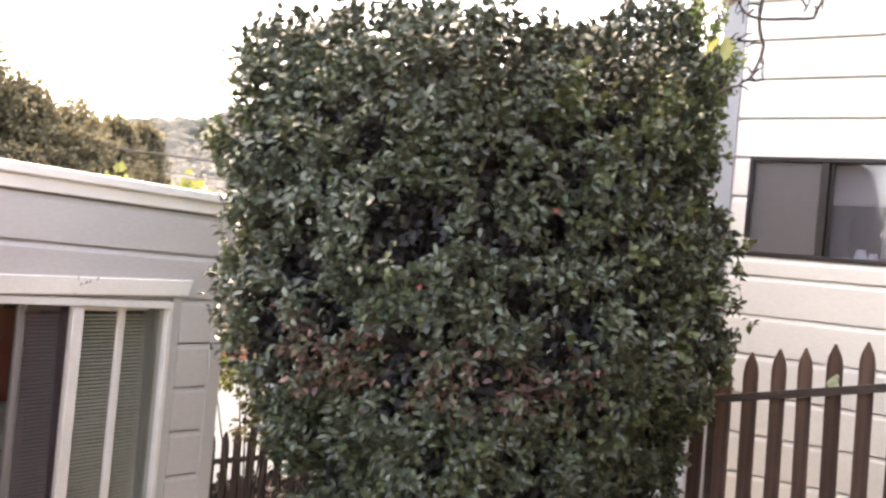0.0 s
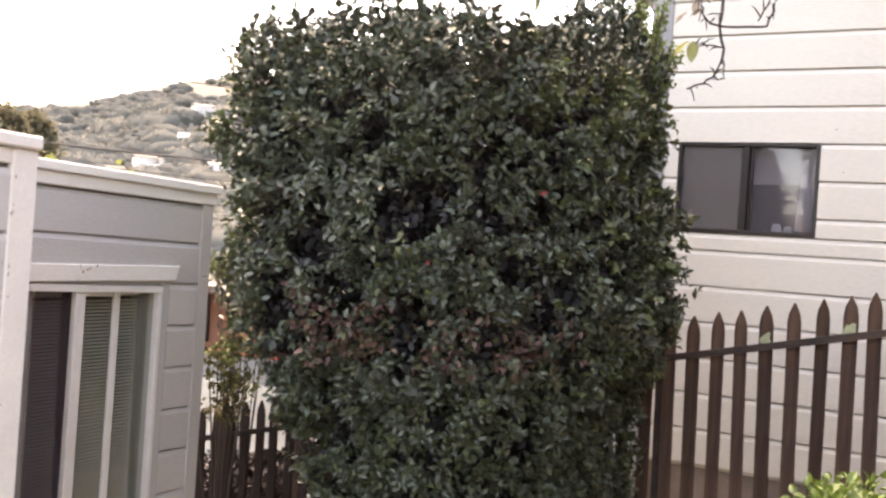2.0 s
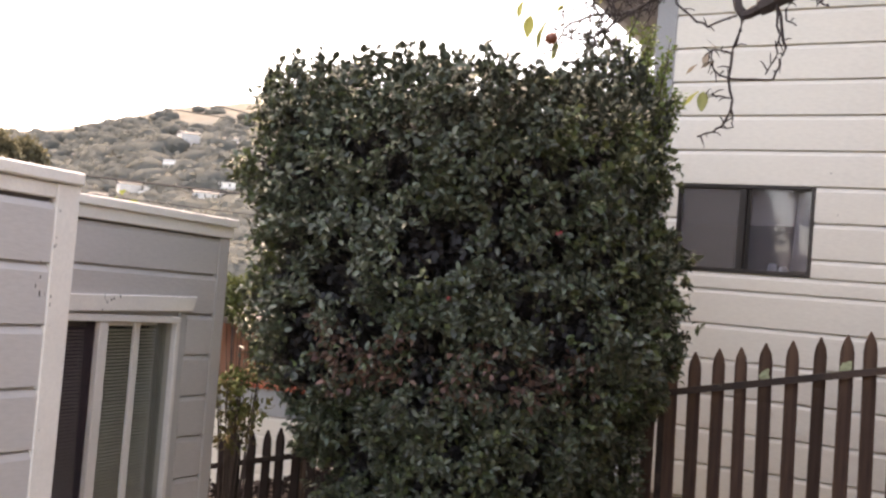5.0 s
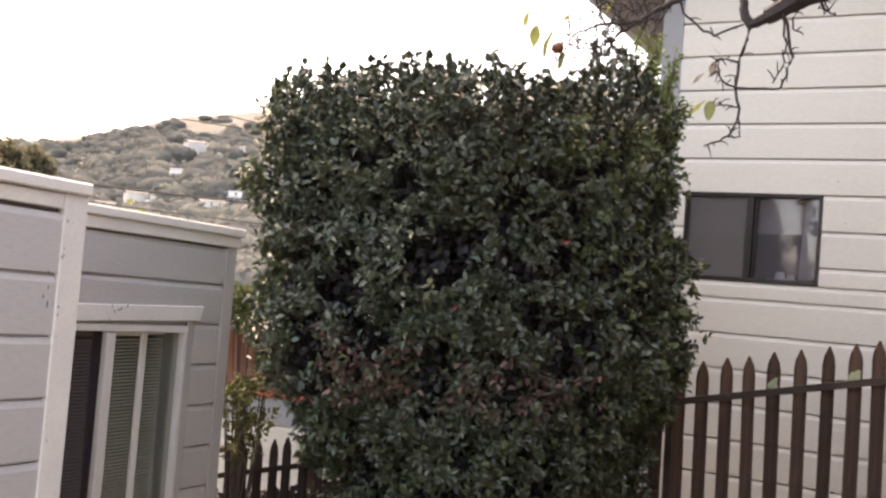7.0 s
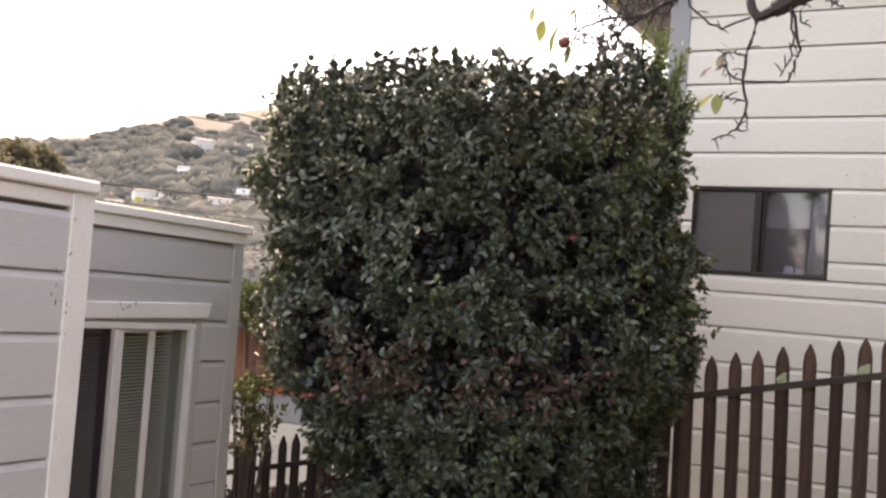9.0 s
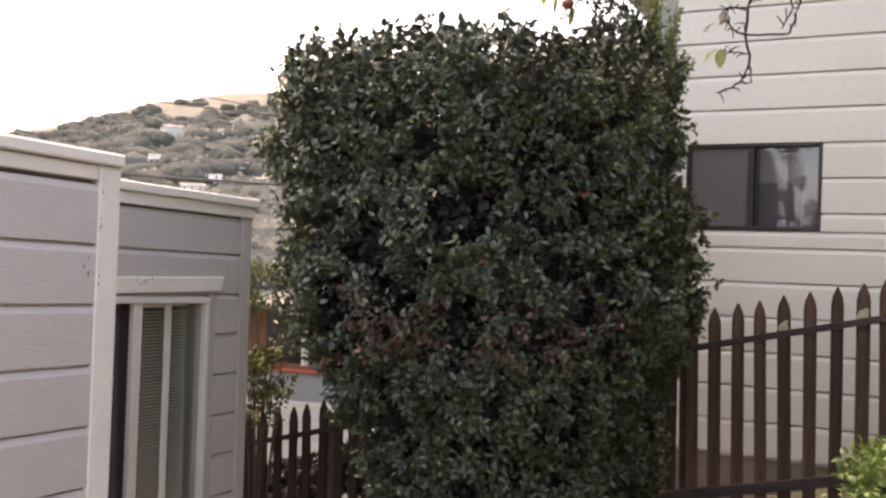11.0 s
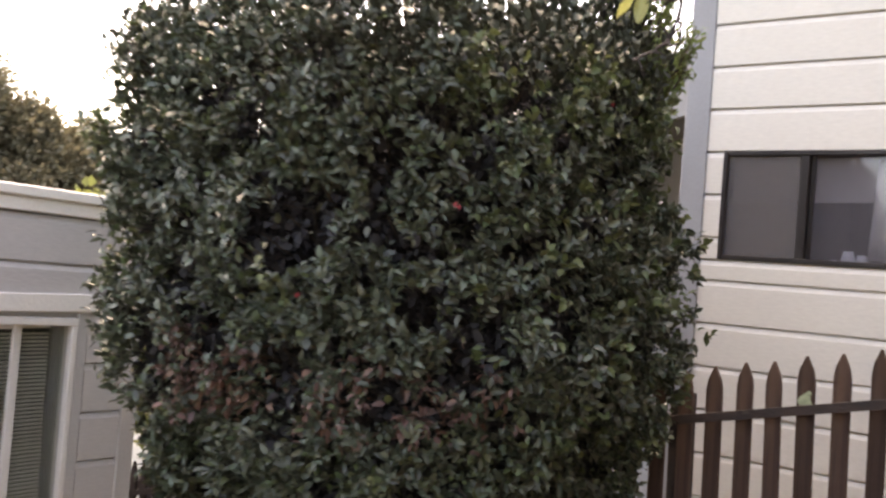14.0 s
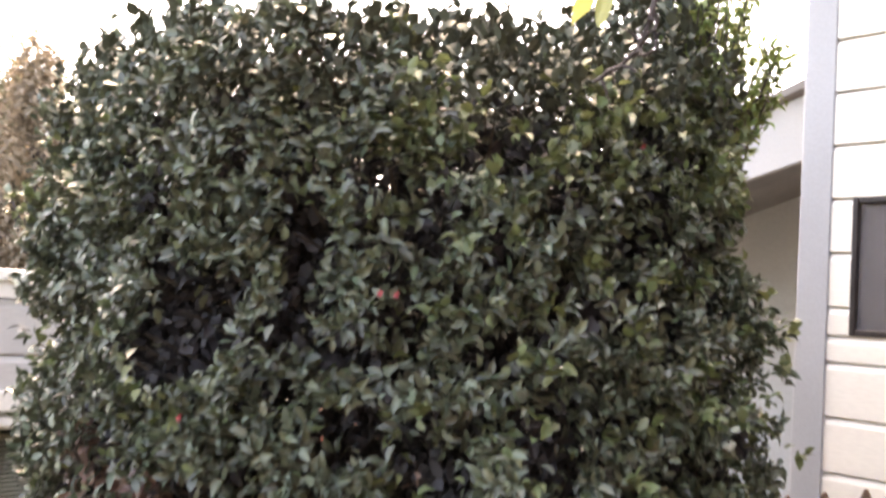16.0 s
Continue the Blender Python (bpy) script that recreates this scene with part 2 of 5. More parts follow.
petal = material("petal", (0.25, 0.03, 0.035), 0.5, (0.16, 0.02, 0.025), 20, 0.6, 60, 0.1)
fruit_skin = material("fruit_skin", (0.22, 0.06, 0.03), 0.5, (0.1, 0.03, 0.02), 20, 0.7, 60, 0.2)
bark = material("bark", (0.036, 0.027, 0.027), 0.85, (0.02, 0.016, 0.017), 12, 0.8, 60, 0.8, stretch=(1, 1, 0.3))
bark_hedge = material("bark_hedge", (0.06, 0.048, 0.038), 0.9, (0.03, 0.025, 0.02), 12, 0.8, 60, 0.6)
cable_rubber = material("cable_rubber", (0.03, 0.026, 0.025), 0.7, None, 3, 0.3, 10, 0.0)
hill_earth_haze = hill_material("hill_earth_haze")
# distance haze over the woods is put into this pale, low-contrast base
hill_wood_haze = material("hill_wood_haze", (0.142, 0.146, 0.135), 0.95, (0.205, 0.206, 0.190), 0.008, 1.0, 0.6, 0.0, island=0.03, translucent=0.45, spec=0.0)
far_wall = material("far_wall", (0.74, 0.69, 0.65), 0.8, None, 0.3, 0.5, 2, 0.0, thing=0.25)
far_roof = material("far_roof", (0.13, 0.118, 0.11), 0.9, None, 0.3, 0.5, 2, 0.0, thing=0.6)
far_pane = material("far_pane", (0.16, 0.155, 0.15), 0.3, None, 3, 0.3, 10, 0.0)
dark_glass = material("dark_glass", (0.03, 0.032, 0.036), 0.15, None, 3, 0.3, 10, 0.0)
grey_wall = material("grey_wall", (0.27, 0.28, 0.29), 0.8, (0.22, 0.23, 0.24), 1.5, 0.6, 30, 0.1, thing=0.05)
red_coping = material("red_coping", (0.42, 0.10, 0.055), 0.7, (0.3, 0.07, 0.04), 4, 0.7, 40, 0.2)
brown_wall = material("brown_wall", (0.12, 0.08, 0.07), 0.8, (0.07, 0.05, 0.045), 2, 0.7, 30, 0.1)
red_wall = material("red_wall", (0.34, 0.16, 0.115), 0.8, (0.25, 0.12, 0.09), 2, 0.7, 30, 0.1)
# dark grey that holds the shade under the eave in its base colour
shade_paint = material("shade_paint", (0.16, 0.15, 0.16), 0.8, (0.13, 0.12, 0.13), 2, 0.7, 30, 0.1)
clear_glass = glass_material("clear_glass", (0.86, 0.86, 0.88), gloss=0.055, dust=0.09)
green_glass = glass_material("green_glass", (0.89, 0.895, 0.875))
insect_mesh = screen_material("insect_mesh", (0.150, 0.138, 0.136), 0.6)
dark_mesh = screen_material("dark_mesh", (0.066, 0.050, 0.058), 0.44)


# ---- building helpers ----
def mesh_of(name, bm, mat, smooth=False):
    me = bpy.data.meshes.new(name)
    bm.to_mesh(me)
    bm.free()
    me.materials.append(mat)
    if smooth:
        for p in me.polygons:
            p.use_smooth = True
    return me


def part(name, bm, mat, parent=None, label="", smooth=False):
    """One mesh object from a bmesh (or from a mesh that pieces share), under a thing or a part."""
    ob = new(name, bm if isinstance(bm, bpy.types.Mesh) else mesh_of(name, bm, mat, smooth))
    ob.parent = parent
    return tagged(ob, label)


def thing(name, label, category, group="", kind="", at=(0, 0, 0)):
    ob = new(name)
    ob.location = at
    ob.empty_display_size = 0.1
    return tagged(ob, label, category, group, kind)


def box(bm, x0, x1, y0, y1, z0, z1, bevel=0.0):
    """Adds a box, with its edges broken where bevel is given."""
    tmp = bmesh.new()
    bmesh.ops.create_cube(tmp, size=1.0)
    for v in tmp.verts:
        v.co = Vector((x0 + (v.co.x + 0.5) * (x1 - x0), y0 + (v.co.y + 0.5) * (y1 - y0), z0 + (v.co.z + 0.5) * (z1 - z0)))
    if bevel:
        bmesh.ops.bevel(tmp, geom=tmp.edges[:], offset=bevel, segments=1, affect="EDGES")
    join(bm, tmp)
    return bm


def join(bm, tmp, m=None):
    if m is not None:
        tmp.transform(m)
    me = bpy.data.meshes.new("tmp")
    tmp.to_mesh(me)
    tmp.free()
    bm.from_mesh(me)
    bpy.data.meshes.remove(me)


def block(*dims, bevel=0.004):
    return box(bmesh.new(), *dims, bevel=bevel)


def prism(profile, length):
    """A profile of (y, z) drawn out along x from 0 to length."""
    bm = bmesh.new()
    a = [bm.verts.new((0, y, z)) for y, z in profile]
    b = [bm.verts.new((length, y, z)) for y, z in profile]
    n = len(profile)
    for i in range(n):
        bm.faces.new((a[i], a[(i + 1) % n], b[(i + 1) % n], b[i]))
    bm.faces.new(a[::-1])
    bm.faces.new(b)
    bmesh.ops.recalc_face_normals(bm, faces=bm.faces)
    return bm


def tube(points, radii, sides=8):
    """A bent, tapering round rod through the points."""
    bm = bmesh.new()
    pts = [Vector(p) for p in points]
    rings = []
    for i, p in enumerate(pts):
        d = (pts[min(i + 1, len(pts) - 1)] - pts[max(i - 1, 0)]).normalized()
        u = d.orthogonal().normalized()
        if abs(d.z) < 0.95:
            u = d.cross(Vector((0, 0, 1))).normalized()
        w = d.cross(u)
        r = radii[i] if isinstance(radii, (list, tuple)) else radii
        rings.append([bm.verts.new(p + r * (u * math.cos(2 * math.pi * k / sides) + w * math.sin(2 * math.pi * k / sides))) for k in range(sides)])
    for a, b in zip(rings, rings[1:]):
        for k in range(sides):
            bm.faces.new((a[k], a[(k + 1) % sides], b[(k + 1) % sides], b[k]))
    bm.faces.new(rings[0][::-1])
    bm.faces.new(rings[-1])
    return bm


def bend(points, steps=4, wobble=0.0, rng=random):
    """A smooth line through a few points."""
    pts = [Vector(p) for p in points]
    res = []
    for i in range(len(pts) - 1):
        p0, p1, p2, p3 = pts[max(i - 1, 0)], pts[i], pts[i + 1], pts[min(i + 2, len(pts) - 1)]
        for k in range(steps):
            t = k / steps
            q = 0.5 * (2 * p1 + (p2 - p0) * t + (2 * p0 - 5 * p1 + 4 * p2 - p3) * t * t + (3 * p1 - p0 - 3 * p2 + p3) * t ** 3)
            if wobble and (i or k):
                q = q + Vector((rng.gauss(0, 1), rng.gauss(0, 1), rng.gauss(0, 1))) * wobble
            res.append(q)
    return res + [pts[-1]]


def patch_mesh(r, seed):
    """A flat crust with a ragged edge, facing -y."""
    bm = bmesh.new()
    mid = bm.verts.new((0, -0.003, 0))
    ring = []
    for k in range(14):
        a = 2 * math.pi * k / 14
        q = r * (1 + 0.45 * noise.noise((math.cos(a) * 1.7 + seed * 9, math.sin(a) * 1.7, seed)))
        ring.append(bm.verts.new((q * math.cos(a), 0, q * math.sin(a) * 1.15)))
    for k in range(14):
        bm.faces.new((mid, ring[k], ring[(k + 1) % 14]))
    return bm


# leaf blade: three stations along its length, folded along the midrib, tip bent down
LEAF_V = np.array([(0, 0, 0), (-0.30, 0.28, 0.09), (0, 0.30, 0), (0.30, 0.28, 0.09), (-0.27, 0.66, 0.06), (0, 0.68, -0.03), (0.27, 0.66, 0.06), (0, 1.0, -0.14)])
LEAF_F = [(0, 2, 1), (0, 3, 2), (1, 2, 5, 4), (2, 3, 6, 5), (4, 5, 7), (5, 6, 7)]


# far foliage: one small bent blade
CHIP_V = np.array([(0, 0, 0), (-0.42, 0.5, 0.1), (0.05, 1.0, -0.1), (0.45, 0.45, 0.1)])
CHIP_F = [(0, 3, 2, 1)]


def leaves(name, places, ways, sizes, mat, parent, label="", rng=None, width=1.0, kind="stuff", facing=None, blade=(LEAF_V, LEAF_F)):
    """Many leaf blades in one mesh: place, growing direction and size of each."""
    n = len(places)
    ways = ways / np.linalg.norm(ways, axis=1)[:, None]
    ref = rng.normal(size=(n, 3)) * (0.55 if facing is None else 0.5) + (np.array((0, 0, 1.0)) if facing is None else facing)
    side = np.cross(ways, ref)
    side /= np.linalg.norm(side, axis=1)[:, None] + 1e-9
    up = np.cross(side, ways)
    w = sizes * width * rng.uniform(0.8, 1.2, n)
    fold = rng.uniform(0.2, 2.8, n) * sizes
    V = (places[:, None, :] + side[:, None, :] * (blade[0][None, :, 0, None] * w[:, None, None]) + ways[:, None, :] * (blade[0][None, :, 1, None] * sizes[:, None, None])
         + up[:, None, :] * (blade[0][None, :, 2, None] * fold[:, None, None])).reshape(-1, 3)
    loops = np.concatenate([np.array(f) for f in blade[1]])
    lens = np.array([len(f) for f in blade[1]])
    all_loops = (loops[None, :] + np.arange(n)[:, None] * len(blade[0])).ravel()
    all_lens = np.tile(lens, n)
    me = bpy.data.meshes.new(name)
    me.vertices.add(len(V))
    me.vertices.foreach_set("co", V.ravel())
    me.loops.add(len(all_loops))
    me.loops.foreach_set("vertex_index", all_loops.astype(np.int32))
    me.polygons.add(len(all_lens))
    me.polygons.foreach_set("loop_start", np.concatenate(([0], np.cumsum(all_lens)[:-1])).astype(np.int32))
    me.update(calc_edges=True)
    me.validate()
    me.materials.append(mat)
    for p in me.polygons:
        p.use_smooth = True
    ob = new(name, me)
    ob.parent = parent
    return tagged(ob, label, kind=kind)


def clumps(centres, radii, each, rng, squash=0.8):
    """Leaf places and directions in uneven clumps round centres."""
    P, W = [], []
    for c, r in zip(centres, radii):
        d = rng.normal(size=(each, 3))
        d /= np.linalg.norm(d, axis=1)[:, None]
        rad = r * rng.uniform(0.35, 1.0, each)[:, None] * (1 + 0.25 * np.sin(d[:, :1] * 5 + c[0] * 3) * np.cos(d[:, 1:2] * 4))
        P.append(np.array(c) + d * rad * np.array((1, 1, squash)))
        W.append(d + rng.normal(size=(each, 3)) * 0.6 + np.array((0, 0, 0.2)))
    return np.concatenate(P), np.concatenate(W)


# ---- ground and hill: one sheet to the horizon ----
def smooth(a):
    a = min(max(a, 0.0), 1.0)
    return a * a * (3 - 2 * a)


def ridge(az):
    """Height of the skyline, in degrees, by compass angle."""
    keys = [(-180, 2), (-120, 3), (-80, 4.5), (-60, 5.6), (-53, 6.6), (-50, 7.0), (-47, 7.95), (-44, 8.85), (-40, 9.7), (-33, 10.2), (-24, 8), (-10, 4.5), (40, 2), (180, 2)]
    for (a, b), (c, d) in zip(keys, keys[1:]):
        if a <= az <= c:
            return b + (d - b) * (az - a) / (c - a)
    return 2


def slope_angle(r, az):
    e = ridge(az)
    return -9 + (e + 9) * smooth((r - 40) / 620) ** 0.75


def ground_height(x, y):
    near = 0.15 + 0.2 * min(max(x + 1.0, -4.5), 0.8) + 0.07 * (min(y, 6) - 5) - 0.45 * min(max(y - 5.4, 0), 7) * smooth((1.0 - x) / 3)
    r, az = math.hypot(x, y), math.degrees(math.atan2(x, y))
    if r < 9:
        return near
    far = 1.66 + r * math.tan(radians(slope_angle(min(r, 680), az)))
    if r > 60:
        far += noise.noise((x / 55, y / 55, 0)) * min(r - 60, 200) * 0.035
    if r > 680:
        far -= (r - 680) * 0.12
    k = smooth((r - 9) / 35)
    return near * (1 - k) + far * k


RADII = [0.6, 1.2, 1.8, 2.4, 3, 3.6, 4.2, 4.8, 5.4, 6, 6.6, 7.3, 8, 9, 10, 11.5, 13, 15, 18, 22, 27, 33, 40, 50, 65, 85, 110, 140, 175, 210, 250, 290, 330, 375, 420, 465, 510, 555, 600, 640, 680, 740, 850, 1100, 1600, 2600]
SEGS = 200
gv, gf = [(0, 0, ground_height(0, 0))], []
for r in RADII:
    for k in range(SEGS):
        a = 2 * math.pi * k / SEGS
        gv.append((r * math.sin(a), r * math.cos(a), ground_height(r * math.sin(a), r * math.cos(a))))
for k in range(SEGS):
    gf.append((0, 1 + (k + 1) % SEGS, 1 + k))
for i in range(len(RADII) - 1):
    for k in range(SEGS):
        a, b = 1 + i * SEGS + k, 1 + i * SEGS + (k + 1) % SEGS
        gf.append((a, b, b + SEGS, a + SEGS))
gm = bpy.data.meshes.new("ground")
gm.from_pydata(gv, [], gf)
gm.materials.append(soil)
gm.materials.append(hill_earth_haze)
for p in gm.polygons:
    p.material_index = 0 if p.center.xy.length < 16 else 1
    p.use_smooth = True
gm.update()
tagged(new("ground", gm), "sloping dark garden soil that falls to a valley and a dry hill", "ground", kind="structure")


def on_hill(az, el):
    """The place on the hillside that shows at a compass angle and a height in degrees."""
    lo, hi = 90.0, 660.0
    for _ in range(40):
        mid = (lo + hi) / 2
        x, y = mid * math.sin(radians(az)), mid * math.cos(radians(az))
        if math.degrees(math.atan2(ground_height(x, y) - 1.66, mid)) < el:
            lo = mid
        else:
            hi = mid
    return Vector((lo * math.sin(radians(az)), lo * math.cos(radians(az)), ground_height(lo * math.sin(radians(az)), lo * math.cos(radians(az)))))


# ---- wooded hillside and its houses ----
# compass angle, height, width and tallness as seen (degrees), storeys, roof, turn
HILL_HOUSES = [(-42.6, 7.35, 1.50, 0.80, 2, "gable", 20), (-43.4, 5.75, 1.25, 0.95, 3, "flat", -12), (-45.7, 4.27, 1.50, 0.70, 1, "gable", 12), (-44.5, 4.25, 0.90, 0.65, 1, "gable", -20),
               (-41.5, 4.10, 1.70, 0.75, 2, "gable", 8), (-40.2, 7.35, 1.10, 0.70, 2, "gable", -15), (-41.3, 5.80, 0.60, 0.75, 2, "flat", 20), (-48.5, 5.75, 0.75, 0.42, 1, "gable", 10),
               (-40.3, 4.80, 1.20, 0.80, 2, "flat", -5), (-38.7, 6.60, 1.00, 0.60, 2, "gable", 12), (-38.8, 5.55, 1.20, 0.80, 2, "flat", 0), (-37.6, 4.60, 1.30, 0.80, 2, "gable", -12), (-47.3, 3.60, 1.20, 0.60, 1, "gable", 8)]


def ball_mesh():
    bm = bmesh.new()
    bmesh.ops.create_icosphere(bm, subdivisions=2, radius=1.0)
    bm.faces.ensure_lookup_table()
    v, f = np.array([p.co for p in bm.verts]), np.array([[p.index for p in q.verts] for q in bm.faces])
    bm.free()
    return v, f


BALL_V, BALL_F = ball_mesh()


def dome(crowns, rng, p, size, n, tall):
    """One uneven tree crown as seen from afar: a lobed mass with small blades on it."""
    a = rng.uniform(0, 6.28, 6)

    def lobes(d):
        return 1 + 0.16 * np.sin(d[:, 0] * 4 + a[0]) * np.cos(d[:, 1] * 4 + a[1]) + 0.12 * np.sin(d[:, 2] * 6 + a[2] + d[:, 0] * 3) + 0.07 * np.sin(d[:, 0] * 9 + a[3]) * np.sin(d[:, 1] * 10 + a[4]) * np.cos(d[:, 2] * 9 + a[5])

    form = np.array((1.0, 1.0, tall)) * size
    crowns["mass"].append(np.array(p) + BALL_V * lobes(BALL_V)[:, None] * form)
    d = rng.normal(size=(n, 3))
    d /= np.linalg.norm(d, axis=1)[:, None]
    d[:, 2] = np.abs(d[:, 2])
    crowns["place"].append(np.array(p) + d * lobes(d)[:, None] * form * 0.97)
    crowns["way"].append(np.cross(d, rng.normal(size=(n, 3))) + d * 0.25)
    crowns["size"].append(rng.uniform(0.14, 0.30, n) * size)
    crowns["face"].append(d * 2.0 + np.array((0, 0, 0.3)))


def woods():
    rng = np.random.default_rng(5)
    crowns = {"mass": [], "place": [], "way": [], "size": [], "face": []}
    made = 0
    while made < 3300:
        az, q = rng.uniform(-60, -33), rng.uniform(0, 1)
        el = -1.0 + q * (ridge(az) + 0.9)
        bare = 3.6 * max(q - 0.84, 0) * smooth((az + 47.5) / 3)
        dens = 0.9 * noise.noise((az * 0.55, el * 0.9, 3.0)) + 0.74 - bare
        if rng.uniform(0.0, 0.8) > dens:
            continue
        shown = any(abs(az - h[0]) < h[2] * 0.5 + 0.35 and -0.60 < el - (h[1] - h[3] / 2) + 0.25 < h[3] + 0.2 for h in HILL_HOUSES)
        if shown and rng.uniform(0, 1) < 0.96:
            continue
        dome(crowns, rng, on_hill(az, el), rng.uniform(5.0, 11.5) * (0.55 if q > 0.8 else 1.0), 50, rng.uniform(0.45, 0.8))
        made += 1
    for az, el, wide, tall in [h[:4] for h in HILL_HOUSES]:
        for k in range(6):
            side = rng.uniform(-0.65, 0.65)
            p = on_hill(az + side * wide, el - tall * rng.uniform(0.55, 0.85))
            dome(crowns, rng, p, radians(tall) * p.xy.length * rng.uniform(0.22, 0.46) * (0.6 + abs(side)), 60, 1.3)
    joined = {k: np.concatenate(v) for k, v in crowns.items()}
    ob = leaves("hillside_woods", joined["place"], joined["way"], joined["size"], hill_wood_haze, None, rng=rng, width=1.2, facing=joined["face"], blade=(CHIP_V, CHIP_F))
    tagged(ob, "dull green woods scattered over the far dry hill, paled for haze", "trees", kind="stuff")
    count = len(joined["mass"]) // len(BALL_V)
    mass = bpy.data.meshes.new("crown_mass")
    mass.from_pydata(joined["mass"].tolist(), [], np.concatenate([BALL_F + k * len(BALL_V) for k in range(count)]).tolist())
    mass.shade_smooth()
    mass.materials.append(hill_wood_haze)
    tagged(part("crown_mass", mass, None, ob), kind="stuff")


def far_house(az, el, wide, tall, storeys, roof_kind, turn):
    p = on_hill(az, el - tall * 0.5)
    r = p.xy.length
    w, h = r * radians(wide) * 0.8, r * radians(tall)
    d = w * 0.7
    ob = thing("hillside_house", "pale far house among trees on the hill", "house", "houses on the hill", at=(p.x, p.y, p.z - 0.3))
    ob.rotation_euler = (0, 0, radians(-az + turn))
    part("wall", block(-w / 2, w / 2, -d / 2, d / 2, -3, h, bevel=0.1), far_wall, ob)
    lean = 1 if turn > 0 else -1
    ex0, ex1 = sorted((lean * (w / 2 + 0.02), lean * w * 0.92))
    part("extension", block(ex0, ex1, -d * 0.3, d * 0.45, -3, h * 0.62, bevel=0.1), far_wall, ob)
    part("extension_roof", block(ex0 - 0.2, ex1 + 0.2, -d * 0.35, d * 0.5, h * 0.62 + 0.02, h * 0.62 + 0.3, bevel=0.05), far_roof, ob)
    if roof_kind == "flat":
        part("roof", block(-w / 2 - 0.3, w / 2 + 0.3, -d / 2 - 0.3, d / 2 + 0.3, h + 0.02, h + 0.3, bevel=0.1), far_roof, ob)
        for s in range(1, storeys):
            part("balcony", block(-w / 2, w / 2, -d / 2 - 1.1, -d / 2 - 0.02, h * s / storeys - 0.25, h * s / storeys + 0.5, bevel=0.05), far_wall, ob)
    else:
        rb = prism([(-d / 2 - 0.4, h + 0.02), (d / 2 + 0.4, h + 0.02), (0, h + d * 0.20)], w + 0.8)
        rb.transform(Matrix.Translation((-w / 2 - 0.4, 0, 0)))
        part("roof", rb, far_roof, ob)
    n = max(2, int(w / 2.4))
    win = mesh_of("window", block(-0.6, 0.6, -0.08, 0.08, -0.5, 0.5, bevel=0.02), far_pane)
    for s in range(storeys):
        for i in range(n):
            pick = math.sin(az * 37.1 + i * 12.9 + s * 4.7)
            if pick > 0.7:
                continue
            o = part("window", win, None, ob)
            o.location = (-w / 2 + (i + 0.5 + 0.18 * pick) * w / n, -d / 2 - 0.03, h * (s + 0.55) / storeys)
            o.scale = (1.1 + 0.5 * pick, 1, 1.0 - 0.3 * pick)


woods()
for spec in HILL_HOUSES:
    far_house(*spec)


# ---- trees beyond the shed ----
def tree(name, label, x, y, top, spread, blobs, each, leaf, mat, seed, droop=0.0, trunk_r=0.22):
    rng = np.random.default_rng(seed)
    g = ground_height(x, y) - 0.2
    ob = thing(name, label, "tree", at=(x, y, g))
    H = top - g
    part("trunk", tube(bend([(0, 0, 0), (0.1, 0.05, H * 0.3), (-0.1, 0.1, H * 0.6), (0.05, 0, H * 0.93)], 4), [trunk_r * (1 - 0.9 * i / 12) for i in range(13)]), bark, ob)
    cs, rs = [], []
    for i in range(blobs):
        q = (i + 0.5) / blobs
        h = H * (0.30 + 0.68 * q)
        wide = spread * math.sin(math.pi * min(0.25 + 0.78 * q, 1.0)) ** 0.7
        a = i * 2.4 + rng.uniform(-0.4, 0.4)
        rr = wide * rng.uniform(0.35, 1.0)
        c = (rr * math.cos(a), rr * math.sin(a), h - droop * rr)
        cs.append(c)
        rs.append(spread * rng.uniform(0.2, 0.42))
        if i % 3 == 0:
            part("limb", tube(bend([(0, 0, h * 0.75), (c[0] * 0.5, c[1] * 0.5, h * 0.9), c], 3), [0.09 * (1 - k / 8) for k in range(7)], 5), bark, ob)
    P, W = clumps(cs, rs, each, rng, 1.0 + droop)
    W = W + np.array((0, 0, -1.2 * droop))
    leaves("crown", P, W, rng.uniform(0.6, 1.3, len(P)) * leaf, mat, ob, rng=rng, width=1.0 - 0.5 * min(droop, 1), blade=(CHIP_V, CHIP_F))
    return ob


for n, (az, dist, el, spread) in enumerate([(-68, 26, 12.0, 3.2), (-64.5, 27, 10.2, 2.6), (-61.2, 27, 9.6, 2.5), (-58.3, 27, 7.6, 2.4), (-55.8, 28, 6.6, 2.2), (-53.6, 29, 6.3, 1.9), (-52.0, 30, 6.2, 1.5)]):
    x, y = dist * math.sin(radians(az)), dist * math.cos(radians(az))
    tree("garden_tree", "brownish green leafy tree behind the shed roof", x, y, 1.7 + dist * math.tan(radians(el)), spread, 40, 900, 0.125, leaf_far, 20 + n)
tree("drooping_tree", "tall wispy tree with drooping olive brown foliage", 22 * math.sin(radians(-71.2)), 1.8 + 22 * math.cos(radians(-71.2)), 1.8 + 22 * math.tan(radians(14.2)), 1.45, 30, 300, 0.20, leaf_wispy, 41, droop=0.9)
tree("lime_shrub", "bright lime green shrub top behind the shed", -8.3, 6.4, 2.30, 0.75, 14, 120, 0.10, leaf_lime, 51, trunk_r=0.06)
tree("lime_shrub", "bright lime green shrub top behind the shed", -8.0, 7.1, 2.36, 0.6, 14, 120, 0.10, leaf_lime, 52, trunk_r=0.06)
